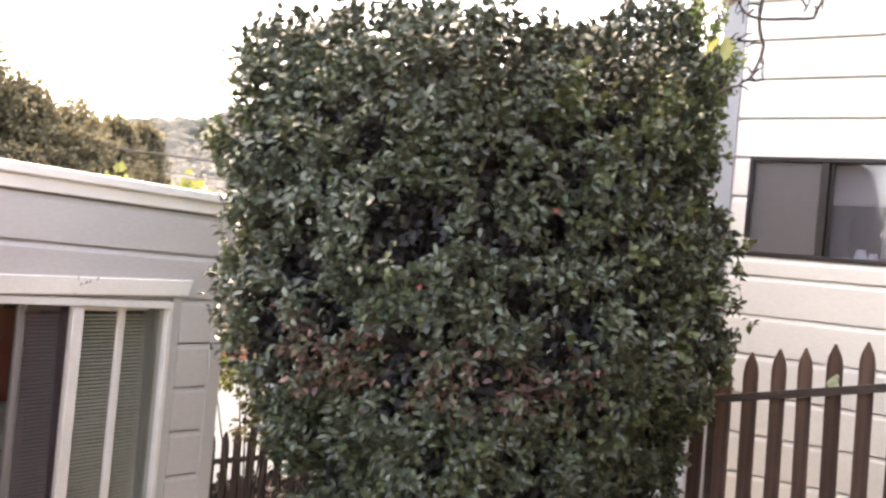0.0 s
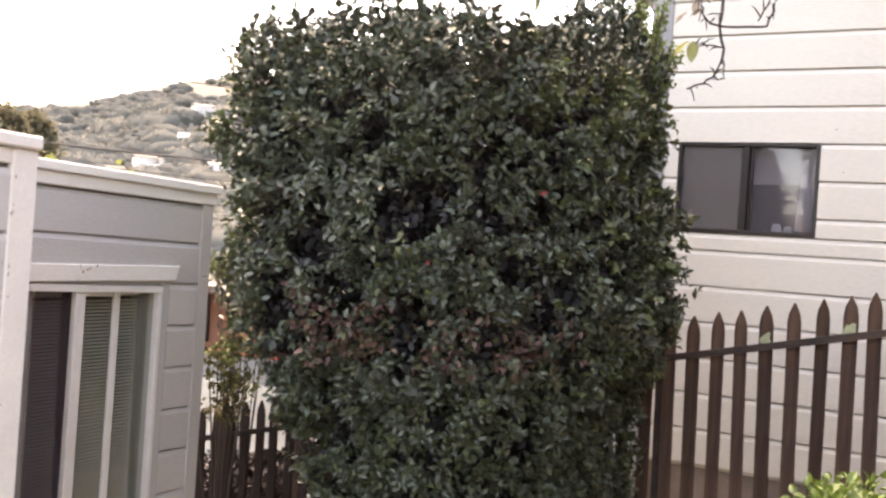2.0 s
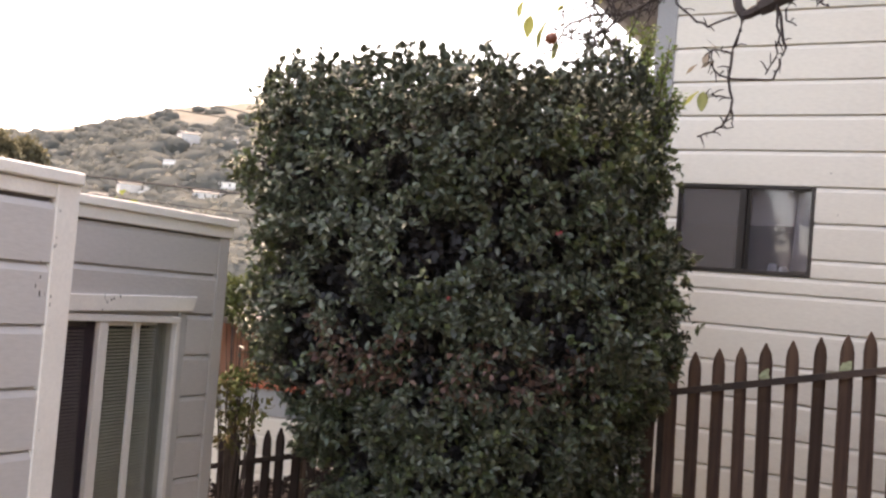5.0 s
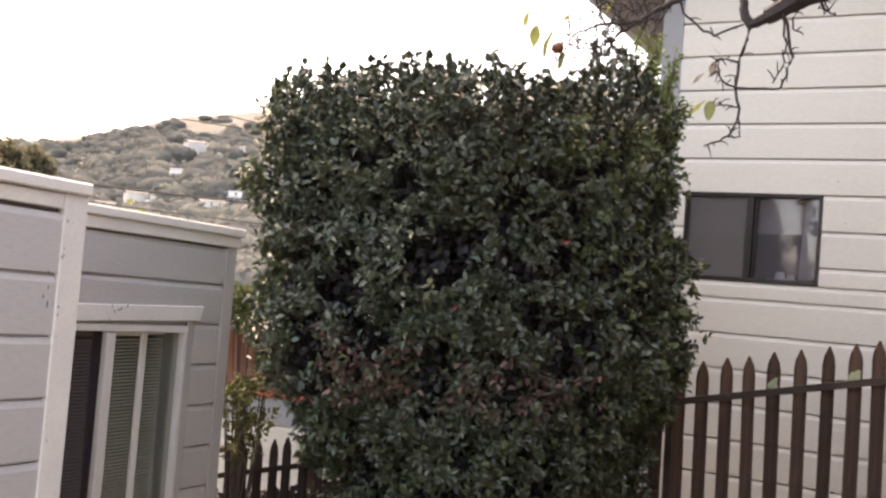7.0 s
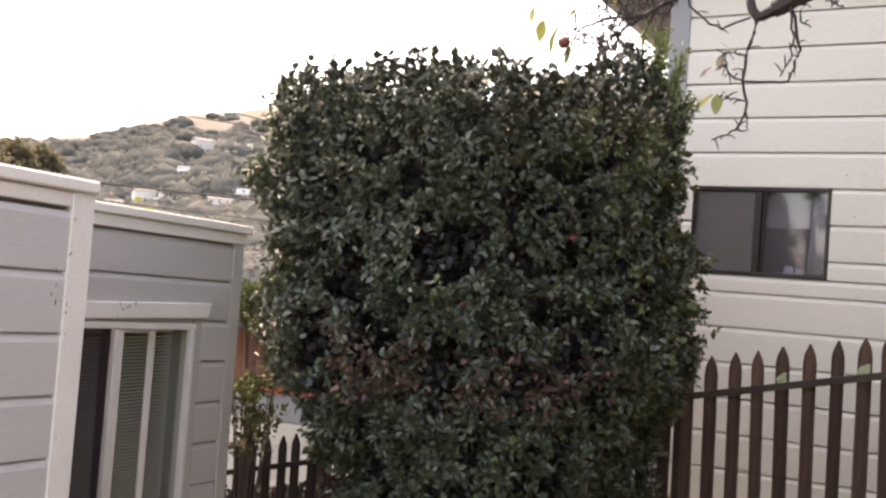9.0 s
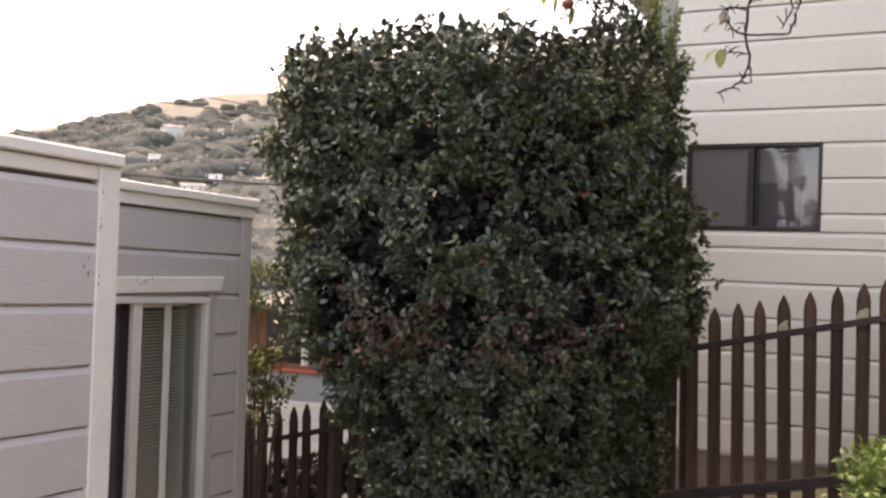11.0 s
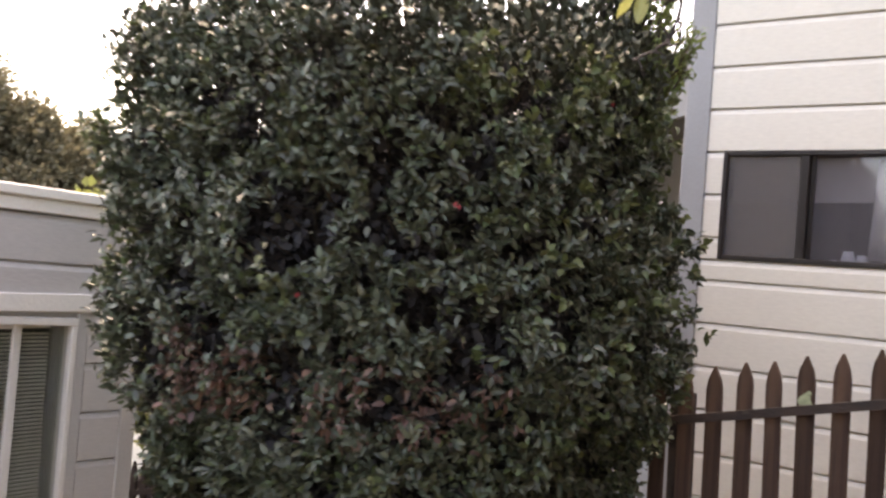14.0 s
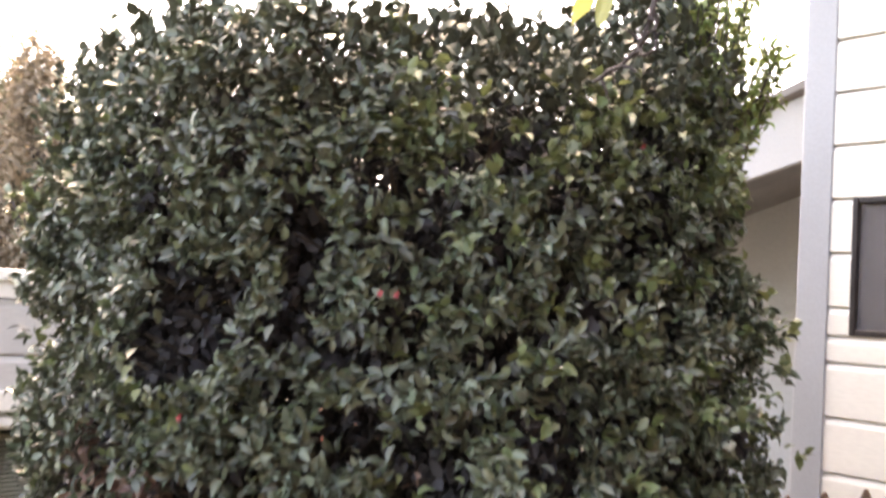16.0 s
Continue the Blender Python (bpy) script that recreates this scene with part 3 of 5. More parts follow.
# tree behind the viewer, which the house window mirrors
tree("yard_tree", "slender sparse tree standing in the yard behind the viewer", -2.55, -8.3, 4.6, 0.5, 14, 90, 0.09, leaf_far, 61, trunk_r=0.03)
tree("yard_tree", "small leafy tree standing in the yard behind the viewer", -1.9, -8.4, 2.95, 0.6, 18, 170, 0.10, leaf_far, 62, trunk_r=0.07)

for k, (dz, dy) in enumerate([(0.0, 0.0), (-0.42, 0.5)]):
    pts = [(x, 15.9 + dy, 3.69 + dz - 0.0915 * (x + 17.55) + 0.0006 * (x + 25) ** 2 - 0.02) for x in range(-60, -3, 3)]
    cb = part("utility_cable", tube(pts, 0.03 if k == 0 else 0.014, 6), cable_rubber)
    tagged(cb, "black sagging utility cable strung across the valley", "cable", "utility cables")
for y, z0, fall in [(33.9, 9.3, 0.152), (34.7, 10.03, 0.22)]:
    pts = [(x, y, z0 - fall * (x + 33.1)) for x in range(-52, -20, 4)]
    tagged(part("utility_cable", tube(pts, 0.03, 6), cable_rubber), "thin far utility cable against the hill", "cable", "utility cables")
pole = thing("utility_pole", "brown wooden pole that carries the cables", "pole", at=(-60, 25, ground_height(-60, 25) - 0.5))
part("shaft", tube([(0, 0, 0), (0, 0, 16 - ground_height(-60, 25))], [0.2, 0.14], 10), bark, pole)
part("crossarm", block(-0.08, 0.08, -9.5, 11.0, 8 - ground_height(-60, 25), 8.2 - ground_height(-60, 25)), bark, pole)


# ---- siding ----
def board_mesh(length, h, t=0.024):
    """A lapped board, its face outward along -y, its upper edge sloped back."""
    return prism([(0, 0.008), (-0.006, 0.008), (-t + 0.003, 0.0), (-t, 0.002), (-t, h - 0.036), (-0.013, h - 0.010), (0, h - 0.010)], length)


board_cache = {}


def boards(parent, mat, rows, m):
    """Rows of (start, end, lower, height) along a wall whose pose is m: x along it, -y outward."""
    for a, b, z, h in rows:
        key = (round(b - a, 3), round(h, 3), mat.name)
        if key not in board_cache:
            board_cache[key] = mesh_of("siding_board", board_mesh(b - a, h), mat)
        ob = part("siding_board", board_cache[key], None, parent)
        ob.matrix_local = m @ Matrix.Translation((a, 0, z))


PITCH = 0.2385

# ---- the white house ----
HX0, HY, HTOP = -1.60, 6.00, 4.25
house = thing("house", "two-tone white house with wide lapped board siding", "house")
house.matrix_world = Matrix.Translation((-1.05, 6.0, 2.2)) @ pose(0, 0, 0, 0, 1.2, 0) @ Matrix.Translation((1.05, -6.0, -2.2))
WX0, WX1, WZ0, WZ1 = -1.505, -0.600, 1.868, 2.470
core = bmesh.new()
box(core, -1.74, WX0, HY, HY + 0.14, -1.6, HTOP)
box(core, WX1, 7.0, HY, HY + 0.14, -1.6, HTOP)
box(core, WX0, WX1, HY, HY + 0.14, -1.6, WZ0)
box(core, WX0, WX1, HY, HY + 0.14, WZ1, HTOP)
wall = part("wall", core, house_paint, house)
rows = []
z = 0.55 - PITCH + 0.012
k = 0
while z < HTOP - 0.1:
    lo, hi = z, z + PITCH
    if hi <= WZ0 or lo >= WZ1 - 0.005:
        rows.append((HX0, 7.0, lo, PITCH))
    elif lo < WZ0:
        rows.append((HX0, 7.0, lo, WZ0 - lo))
        rows.append((HX0, WX0, WZ0, hi - WZ0))
        rows.append((WX1, 7.0, WZ0, hi - WZ0))
    else:
        rows.append((HX0, WX0, lo, PITCH))
        rows.append((WX1, 7.0, lo, PITCH))
    z += PITCH
boards(wall, house_paint, rows, Matrix.Translation((0, HY, 0)))
part("foundation", block(-1.70, 7.0, HY - 0.004, HY + 0.0, -1.6, 0.30, bevel=0), concrete, house, "brown stained concrete foundation")
part("side_wall", block(-1.74, -1.60, HY + 0.142, 13.0, -3.0, HTOP, bevel=0), house_paint, house)
part("corner_board", block(-1.745, HX0, HY - 0.032, HY - 0.002, -0.2, HTOP), corner_paint, house, "blue-grey corner board")
part("eave", block(-2.27, -1.75, HY - 0.25, 13.0, 3.88, 3.98), shade_paint, house, "overhanging eave with its shade put into a dark grey")
part("gutter", block(-2.38, -2.28, HY - 0.25, 13.0, 3.90, 4.02, bevel=0.02), corner_paint, house)
part("roof", prism([(HY - 0.3, HTOP + 0.005), (13.2, HTOP + 0.005), (9.5, HTOP + 1.7)], 9.4), roof_felt, house).location = (-2.4, 0, 0)

# unseen wall, added to keep light off the hedge's right flank and the siding
part("light_blocker", block(2.05, 2.19, -0.2, 5.972, -1.6, 5.5, bevel=0), brown_wall, house, "unseen brown wall added to block light from the right")
window = part("window", block(WX0 + 0.001, WX0 + 0.026, HY - 0.026, HY + 0.09, WZ0 + 0.001, WZ1 - 0.001), bronze, house, "dark bronze sliding window")
part("frame", block(WX1 - 0.026, WX1 - 0.001, HY - 0.026, HY + 0.09, WZ0 + 0.001, WZ1 - 0.001), bronze, window)
part("frame", block(WX0 + 0.027, WX1 - 0.027, HY - 0.026, HY + 0.09, WZ1 - 0.026, WZ1 - 0.001), bronze, window)
part("frame", block(WX0 + 0.027, WX1 - 0.027, HY - 0.026, HY + 0.09, WZ0 + 0.001, WZ0 + 0.028), bronze, window)
part("mullion", block(-1.085, -1.038, HY - 0.022, HY + 0.06, WZ0 + 0.029, WZ1 - 0.027), bronze, window)
sash = part("sash", block(-1.037, -1.012, HY + 0.012, HY + 0.03, WZ0 + 0.029, WZ1 - 0.027), bronze, window)
part("insect_screen", block(WX0 + 0.028, -1.086, HY - 0.006, HY - 0.003, WZ0 + 0.029, WZ1 - 0.027, bevel=0), insect_mesh, window, "brown-grey insect screen")
for a, b, yy in [(WX0 + 0.028, -1.086, 0.03), (-1.011, WX1 - 0.027, 0.018)]:
    pn = part("pane", block(a, b, HY + yy, HY + yy + 0.004, WZ0 + 0.029, WZ1 - 0.027, bevel=0), clear_glass, window)
    pn.visible_shadow = False
room = bmesh.new()
RX0, RX1, RY0, RY1, RZ0, RZ1 = -1.59, 1.2, HY + 0.145, HY + 3.0, 1.0, 3.2
for d in [(RX0, RX1, RY1, RY1 + 0.05, RZ0, RZ1), (RX0, RX1, RY0, RY1, RZ0 - 0.05, RZ0), (RX0, RX1, RY0, RY1, RZ1, RZ1 + 0.05), (RX0 - 0.05, RX0 + 0.03, RY0, RY1, RZ0, RZ1), (RX1, RX1 + 0.05, RY0, RY1, RZ0, RZ1)]:
    box(room, *d)
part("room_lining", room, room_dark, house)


def curtain():
    """A gathered white curtain hanging inside the window, which also stands in for a bright reflection."""
    bm = bmesh.new()
    n, prev = 36, None
    for i in range(n + 1):
        x = -0.748 + 0.12 * i / n
        y = HY + 0.068 + 0.011 * math.sin(i * 1.25) + 0.005 * math.sin(i * 0.5)
        wide = 1.0 - 0.04 * (1 - i / n)
        col = [bm.verts.new((x + (0.6 * (1 - i / n)) * 0.06 * q, y, 1.899 + 0.54 * q * wide)) for q in (0, 0.33, 0.66, 1.0)]
        if prev:
            for k in range(3):
                bm.faces.new((prev[k], col[k], col[k + 1], prev[k + 1]))
        prev = col
    bmesh.ops.solidify(bm, geom=bm.faces[:], thickness=0.003)
    # set before the blind and coloured bright to add the pane's pale reflection
    ob = part("curtain", bm, curtain_cloth, None, smooth=True)
    return tagged(ob, "gathered curtain inside the house window, whitened for the bright reflection there", "curtain")


curtain()
roller = thing("roller_blind", "grey roller blind half drawn behind the house window", "blind", at=(0, HY + 0.098, 0))
part("cloth", block(WX0 + 0.03, WX1 - 0.03, -0.0012, 0.0012, 2.215, 2.437, bevel=0), blind_grey, roller)
part("bottom_bar", block(WX0 + 0.03, WX1 - 0.03, -0.005, 0.005, 2.203, 2.2145, bevel=0.002), blind_grey, roller)
part("tube", tube([(WX0 + 0.03, 0, 2.452), (WX1 - 0.03, 0, 2.452)], 0.0145, 10), blind_grey, roller)
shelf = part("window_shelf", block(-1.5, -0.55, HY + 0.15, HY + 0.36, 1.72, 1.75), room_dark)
tagged(shelf, "dark inner shelf below the house window", "shelf")
for x, r, h in [(-0.89, 0.05, 0.20), (-0.82, 0.045, 0.18), (-0.965, 0.032, 0.15)]:
    pot = part("vase", tube([(x, HY + 0.26, 1.755), (x, HY + 0.26, 1.755 + h * 0.4), (x, HY + 0.26, 1.755 + h * 0.8), (x, HY + 0.26, 1.755 + h)], [r * 0.6, r, r * 0.7, r * 0.5], 14), curtain_cloth, None, smooth=True)
    tagged(pot, "small white vase on the inner shelf", "vase")

# ---- low wing with a sloping fascia beside the house ----
wing = thing("porch_roof", "grey porch roof with a pale sloping fascia", "porch")
fb = bmesh.new()
xa, xb = -1.80, -5.0
for y in (7.0, 7.05):
    for x in (xa, xb):
        top, bot = 3.26 + 0.30 * (x + 2.2), 2.885 + 0.25 * (x + 2.2)
        fb.verts.new((x, y, bot))
        fb.verts.new((x, y, top))
fb.verts.ensure_lookup_table()
v = fb.verts
for q in [(0, 1, 3, 2), (4, 6, 7, 5), (0, 4, 5, 1), (2, 3, 7, 6), (1, 5, 7, 3), (0, 2, 6, 4)]:
    fb.faces.new([v[i] for i in q])
bmesh.ops.recalc_face_normals(fb, faces=fb.faces)
part("fascia", fb, corner_paint, wing, "pale grey sloping fascia board")
rb = prism([(0.0, 3.28), (0.0, 3.33), (3.0, 3.33), (3.0, 3.28)], 3.3)
rb.transform(Matrix.Translation((-5.0, 6.94, 0)))
for vert in rb.verts:
    vert.co.z += 0.30 * (vert.co.x + 2.2)
part("roof", rb, roof_felt, wing, "dark thin roof edge")
part("back_wall", block(-5.0, -1.76, 8.9, 9.0, -3, 3.0, bevel=0), grey_wall, wing)
part("post", block(-4.6, -4.48, 7.06, 7.18, -3, 2.3), corner_paint, wing)

# ---- shed ----
shed = thing("shed", "low grey shed with white trim and lapped board siding", "shed")
shed.matrix_world = Matrix.Translation((-3.7, 2.7, 1.6)) @ pose(0, 0, 0, -1.4, 0, 0) @ Matrix.Translation((3.7, -2.7, -1.6))
SX, SY0, SY1 = -3.70, 1.95, 3.84      # window wall
LX = -2.88                            # front wall
QY0, QY1, QZ0, QZ1 = 2.20, 3.472, 0.14, 1.395
core = bmesh.new()
box(core, SX - 0.12, SX, QY1, SY1, -1.5, 1.88)
box(core, SX - 0.12, SX, SY0, QY0, -1.5, 1.88)
box(core, SX - 0.12, SX, QY0, QY1, -1.5, QZ0)
box(core, SX - 0.12, SX, QY0, QY1, QZ1, 1.88)
wall_w = part("window_wall", core, shed_paint, shed)
turn = pose(SX, 0, 0, 0, 0, 90)        # local x runs along +y, -y faces +x
sp, rows = 0.235, []
z = 1.664 - 9 * sp
while z < 1.88:
    lo, h = z, min(sp, 1.887 - z)
    if lo + h <= QZ0 or lo >= QZ1 + 0.01:
        rows.append((SY0, 3.750, lo, h))
    elif lo < QZ0:
        rows.append((SY0, 3.750, lo, QZ0 - lo))
        rows.append((3.530, 3.750, QZ0, lo + h - QZ0))
    else:
        rows.append((3.530, 3.750, lo, h))
    z += sp
boards(wall_w, shed_paint, rows, turn)
part("corner_board", block(SX + 0.001, SX + 0.030, 3.751, 3.842, -1.5, 1.887), shed_corner, shed, "grey corner board")
part("far_corner_board", block(SX - 0.12, SX, SY1 + 0.002, SY1 + 0.022, -1.5, 1.887), shed_corner, shed)
part("frieze", block(SX + 0.001, SX + 0.042, SY0, 3.856, 1.889, 1.953), trim_paint, shed, "white frieze board")
part("cap", block(SX - 0.14, SX + 0.062, SY0, 3.875, 1.955, 2.006, bevel=0.006), trim_paint, shed, "white parapet cap")
part("back_wall", block(-6.6, -6.48, -3.0, SY1, -1.8, 1.93, bevel=0), shed_paint, shed)
part("end_wall", block(-6.48, SX - 0.122, SY1 - 0.12, SY1, -1.8, 1.93, bevel=0), shed_paint, shed)
part("end_cap", block(-6.6, SX - 0.141, SY1 - 0.14, SY1 + 0.03, 1.955, 2.006), trim_paint, shed)
part("roof", block(-6.48, SX - 0.122, -3.0, SY1 - 0.122, 1.80, 1.86, bevel=0), roof_felt, shed)

# front wall, nearer the path
wall_f = part("front_wall", block(LX - 0.12, LX, -4.0, SY0 - 0.022, -1.5, 1.86, bevel=0), shed_paint, shed)
boards(wall_f, shed_paint, [(-4.0, 1.835, 1.631 - i * sp, sp if i else 0.240) for i in range(10)], pose(LX, 0, 0, 0, 0, 90))
corner_front = part("corner_board", block(LX + 0.001, LX + 0.030, 1.835, 1.945, -1.5, 1.938), trim_paint, shed, "white corner board")
part("return_board", block(SX, LX, SY0 - 0.020, SY0, -1.5, 1.93, bevel=0), shed_paint, shed)
part("frieze", block(LX + 0.001, LX + 0.026, -4.0, 1.834, 1.879, 1.936), trim_paint, shed)
part("cap", block(LX - 0.14, LX + 0.048, -4.0, 1.950, 1.940, 1.992, bevel=0.007), trim_paint, shed, "thick white parapet cap")
# dark strips added behind the gaps to draw the shadow line under the caps
part("shadow_strip", block(LX - 0.03, LX - 0.004, -4.0, 1.834, 1.873, 1.939, bevel=0), roof_felt, shed)
part("shadow_strip", block(SX - 0.03, SX - 0.004, SY0, 3.84, 1.882, 1.954, bevel=0), roof_felt, shed)
part("roof", block(SX - 0.12, LX - 0.122, -4.0, SY0 - 0.022, 1.862, 1.90, bevel=0), roof_felt, shed)

# shed window
sw = part("window", block(SX - 0.009, SX + 0.030, 2.884, 2.944, QZ0 + 0.04, QZ1 - 0.026), frame_paint, shed, "white wooden window with thick mullion and blinds")
part("frame", block(SX - 0.006, SX + 0.036, 3.440, 3.470, QZ0 + 0.04, QZ1 - 0.026), frame_paint, sw)
part("jamb", block(SX - 0.190, SX - 0.008, 3.452, 3.470, QZ0 + 0.04, QZ1 - 0.026), jamb_shaded, sw, "olive jamb, greyed darker for the shade of its reveal")
part("frame", block(SX - 0.11, SX + 0.036, QY0 + 0.002, QY0 + 0.06, QZ0 + 0.04, QZ1 - 0.026), frame_paint, sw)
part("frame", block(SX - 0.11, SX + 0.038, QY0 + 0.002, 3.470, QZ1 - 0.025, QZ1 + 0.012), frame_paint, sw)
part("sill", block(SX - 0.11, SX + 0.060, QY0 - 0.05, 3.47, QZ0 - 0.01, QZ0 + 0.038), frame_paint, sw)
part("casing", block(SX + 0.002, SX + 0.026, 3.472, 3.528, QZ0 + 0.04, 1.43), shed_corner, sw, "grey side casing")
hd = bmesh.new()
for x in (SX + 0.002, SX + 0.046):
    for y, zz in ((SY0 + 0.01, 1.400), (3.553, 1.442), (3.580, 1.526), (SY0 + 0.01, 1.490)):
        hd.verts.new((x, y, zz))
hd.verts.ensure_lookup_table()
v = hd.verts
for q in [(0, 1, 2, 3), (7, 6, 5, 4), (0, 4, 5, 1), (1, 5, 6, 2), (2, 6, 7, 3), (3, 7, 4, 0)]:
    hd.faces.new([v[i] for i in q])
bmesh.ops.recalc_face_normals(hd, faces=hd.faces)
bmesh.ops.bevel(hd, geom=hd.edges[:], offset=0.004, segments=1, affect="EDGES")
header = part("header", hd, trim_paint, sw, "white header board with a slanted end")
fr = random.Random(12)
for k in range(7):
    fy, fz = 2.86 + 0.14 * fr.random(), (1.506 - 0.05 * fr.random() ** 2) if k < 6 else 1.425 + 0.01 * fr.random()
    o = part("dirt_fleck", patch_mesh(0.002 + 0.0035 * fr.random(), k * 0.7), dirt, header, "black dirt fleck")
    o.matrix_local = Matrix.Translation((SX + 0.0465, fy, fz)) @ pose(0, 0, 0, 0, 0, 90) @ Matrix.Diagonal((0.8, 1, 1.5, 1))
for k in range(8):
    o = part("dirt_fleck", patch_mesh(0.0018 + 0.003 * fr.random(), k * 1.3), dirt, corner_front, "black dirt fleck")
    o.matrix_local = Matrix.Translation((LX + 0.0305, 1.842 + 0.012 * fr.random(), 1.85 - 0.9 * fr.random())) @ pose(0, 0, 0, 0, 0, 90) @ Matrix.Diagonal((0.6, 1, 1.8, 1))
for k in range(5):
    o = part("dirt_fleck", patch_mesh(0.002 + 0.004 * fr.random(), k * 1.9), dirt, wall_f, "black dirt fleck")
    o.matrix_local = Matrix.Translation((LX + 0.0246, 1.826 - 0.09 * fr.random() ** 3, 1.44 + 0.2 * fr.random())) @ pose(0, 0, 0, 0, 0, 90) @ Matrix.Diagonal((0.5, 1, 1.9, 1))
for k in range(5):
    o = part("dirt_fleck", patch_mesh(0.0015 + 0.0025 * fr.random(), k * 2.3), dirt, wall, "small dark stain")
    o.matrix_local = Matrix.Translation((-0.55 + 0.9 * fr.random(), HY - 0.0246, 0.55 + PITCH * (4 + fr.randrange(8)) + 0.05 + 0.1 * fr.random()))
sash = part("sash", block(SX - 0.040, SX - 0.018, 3.176, 3.218, QZ0 + 0.04, QZ1 - 0.026), frame_paint, sw, "pale sliding sash stile")
part("rail", block(SX - 0.040, SX - 0.018, 2.946, 3.167, QZ1 - 0.048, QZ1 - 0.027), frame_paint, sash)
part("sash", block(SX - 0.045, SX - 0.015, 2.632, 2.666, QZ0 + 0.04, QZ1 - 0.026), stile_grey, sw, "grey-brown screen stile")
pn = part("pane", block(SX - 0.032, SX - 0.028, 2.946, 3.167, QZ0 + 0.04, QZ1 - 0.049, bevel=0), green_glass, sw, "green-tinted pane")
pn.visible_shadow = False
pn = part("pane", block(SX - 0.054, SX - 0.050, 3.205, 3.450, QZ0 + 0.04, QZ1 - 0.027, bevel=0), green_glass, sw)
pn.visible_shadow = False
pn = part("pane", block(SX - 0.032, SX - 0.028, QY0 + 0.061, 2.629, QZ0 + 0.04, QZ1 - 0.027, bevel=0), green_glass, sw)
pn.visible_shadow = False
part("insect_screen", block(SX - 0.012, SX - 0.010, 2.667, 2.883, QZ0 + 0.04, QZ1 - 0.027, bevel=0), dark_mesh, sw, "dark insect screen")
slat = mesh_of("slat", prism([(-0.008, -0.0050), (0.008, 0.0044), (0.008, 0.0058), (-0.008, -0.0036)], 1.0), blind_cloth)
for y0, y1 in ((2.66, 2.865), (2.95, 3.375)):
    blind = thing("window_blind", "pale horizontal slat blind behind the shed window", "blind", "blinds of the shed window", at=(SX - 0.068, y0, QZ0 + 0.03))
    part("headrail", block(-0.015, 0.015, 0.0, y1 - y0, QZ1 - QZ0 - 0.09, QZ1 - QZ0 - 0.058), blind_cloth, blind)
    for i in range(61):
        s = part("slat", slat, None, blind)
        s.matrix_local = pose(0, 0, 0.03 + i * 0.0185, 0, 0, 90) @ Matrix.Diagonal((y1 - y0, 1, 1, 1))
    for q in (0.2, 0.8):
        part("ladder_cord", tube([(0.013, q * (y1 - y0), 0.0), (0.013, q * (y1 - y0), QZ1 - QZ0 - 0.06)], 0.0012, 5), blind_cloth, blind)
# inside the shed window: a red cloth above a silver cooling unit
cl = bmesh.new()
prev = None
for i in range(25):
    y = 2.30 + 0.50 * i / 24
    col = [cl.verts.new((SX - 0.135 + 0.012 * math.sin(i * 1.1 + q), y, 0.905 + 0.44 * q)) for q in (0, 0.5, 1.0)]
    if prev:
        for k in range(2):
            cl.faces.new((prev[k], col[k], col[k + 1], prev[k + 1]))
    prev = col
bmesh.ops.solidify(cl, geom=cl.faces[:], thickness=0.003)
tagged(part("hanging_cloth", cl, red_cloth, None, smooth=True), "dull red cloth hanging inside the shed window", "cloth")
unit = thing("cooling_unit", "silver portable cooling unit behind the shed window glass", "appliance", at=(SX - 0.24, 2.57, -0.449))
part("body", block(-0.13, 0.10, -0.21, 0.21, 0.0, 1.34, bevel=0.02), silver, unit)
for k in range(5):
    part("grille_slat", block(0.101, 0.112, -0.185, 0.185, 1.235 + 0.02 * k, 1.245 + 0.02 * k, bevel=0.002), silver, unit)
ringm = bmesh.new()
bmesh.ops.create_cone(ringm, cap_ends=True, segments=28, radius1=0.13, radius2=0.115, depth=0.02)
ringm.transform(Matrix.Translation((0.111, 0.03, 1.02)) @ pose(0, 0, 0, 0, 90, 0))
part("round_vent", ringm, stile_grey, unit, "round grey vent")
rb = bmesh.new()
for d in [(-5.6, -5.55, 2.0, 3.7, -0.5, 1.79), (-5.55, SX - 0.125, 3.66, 3.7, -0.5, 1.79), (-5.55, SX - 0.125, 1.96, 2.0, -0.5, 1.79), (-5.55, SX - 0.125, 2.0, 3.66, -0.5, -0.45)]:
    box(rb, *d)
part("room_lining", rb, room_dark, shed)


# ---- picket fence, stepping down the slope behind the hedge ----
FY, RISE = 4.945, 0.207
fence = thing("picket_fence", "weathered dark brown wooden picket fence with lichen", "fence")


def tip_height(x):
    return 1.365 + RISE * (x + 1.091) if x > -2.4 else 1.094 + 0.245 * (x + 2.4) * (1.0) if x > -3.4 else 0.849 + 0.24 * (x + 3.4) - 0.13


def picket_mesh(w, h, t=0.019):
    bm = bmesh.new()
    prof = [(-w / 2, 0), (w / 2, 0), (w / 2, h - 0.105), (w * 0.40, h - 0.058), (w * 0.05, h), (-w * 0.05, h), (-w * 0.40, h - 0.058), (-w / 2, h - 0.105)]
    a = [bm.verts.new((x, 0, z)) for x, z in prof]
    b = [bm.verts.new((x, t, z)) for x, z in prof]
    bm.faces.new(a[::-1])
    bm.faces.new(b)
    for i in range(len(prof)):
        bm.faces.new((a[i], a[(i + 1) % 8], b[(i + 1) % 8], b[i]))
    bmesh.ops.recalc_face_normals(bm, faces=bm.faces)
    bmesh.ops.bevel(bm, geom=bm.edges[:], offset=0.003, segments=1, affect="EDGES")
    return bm


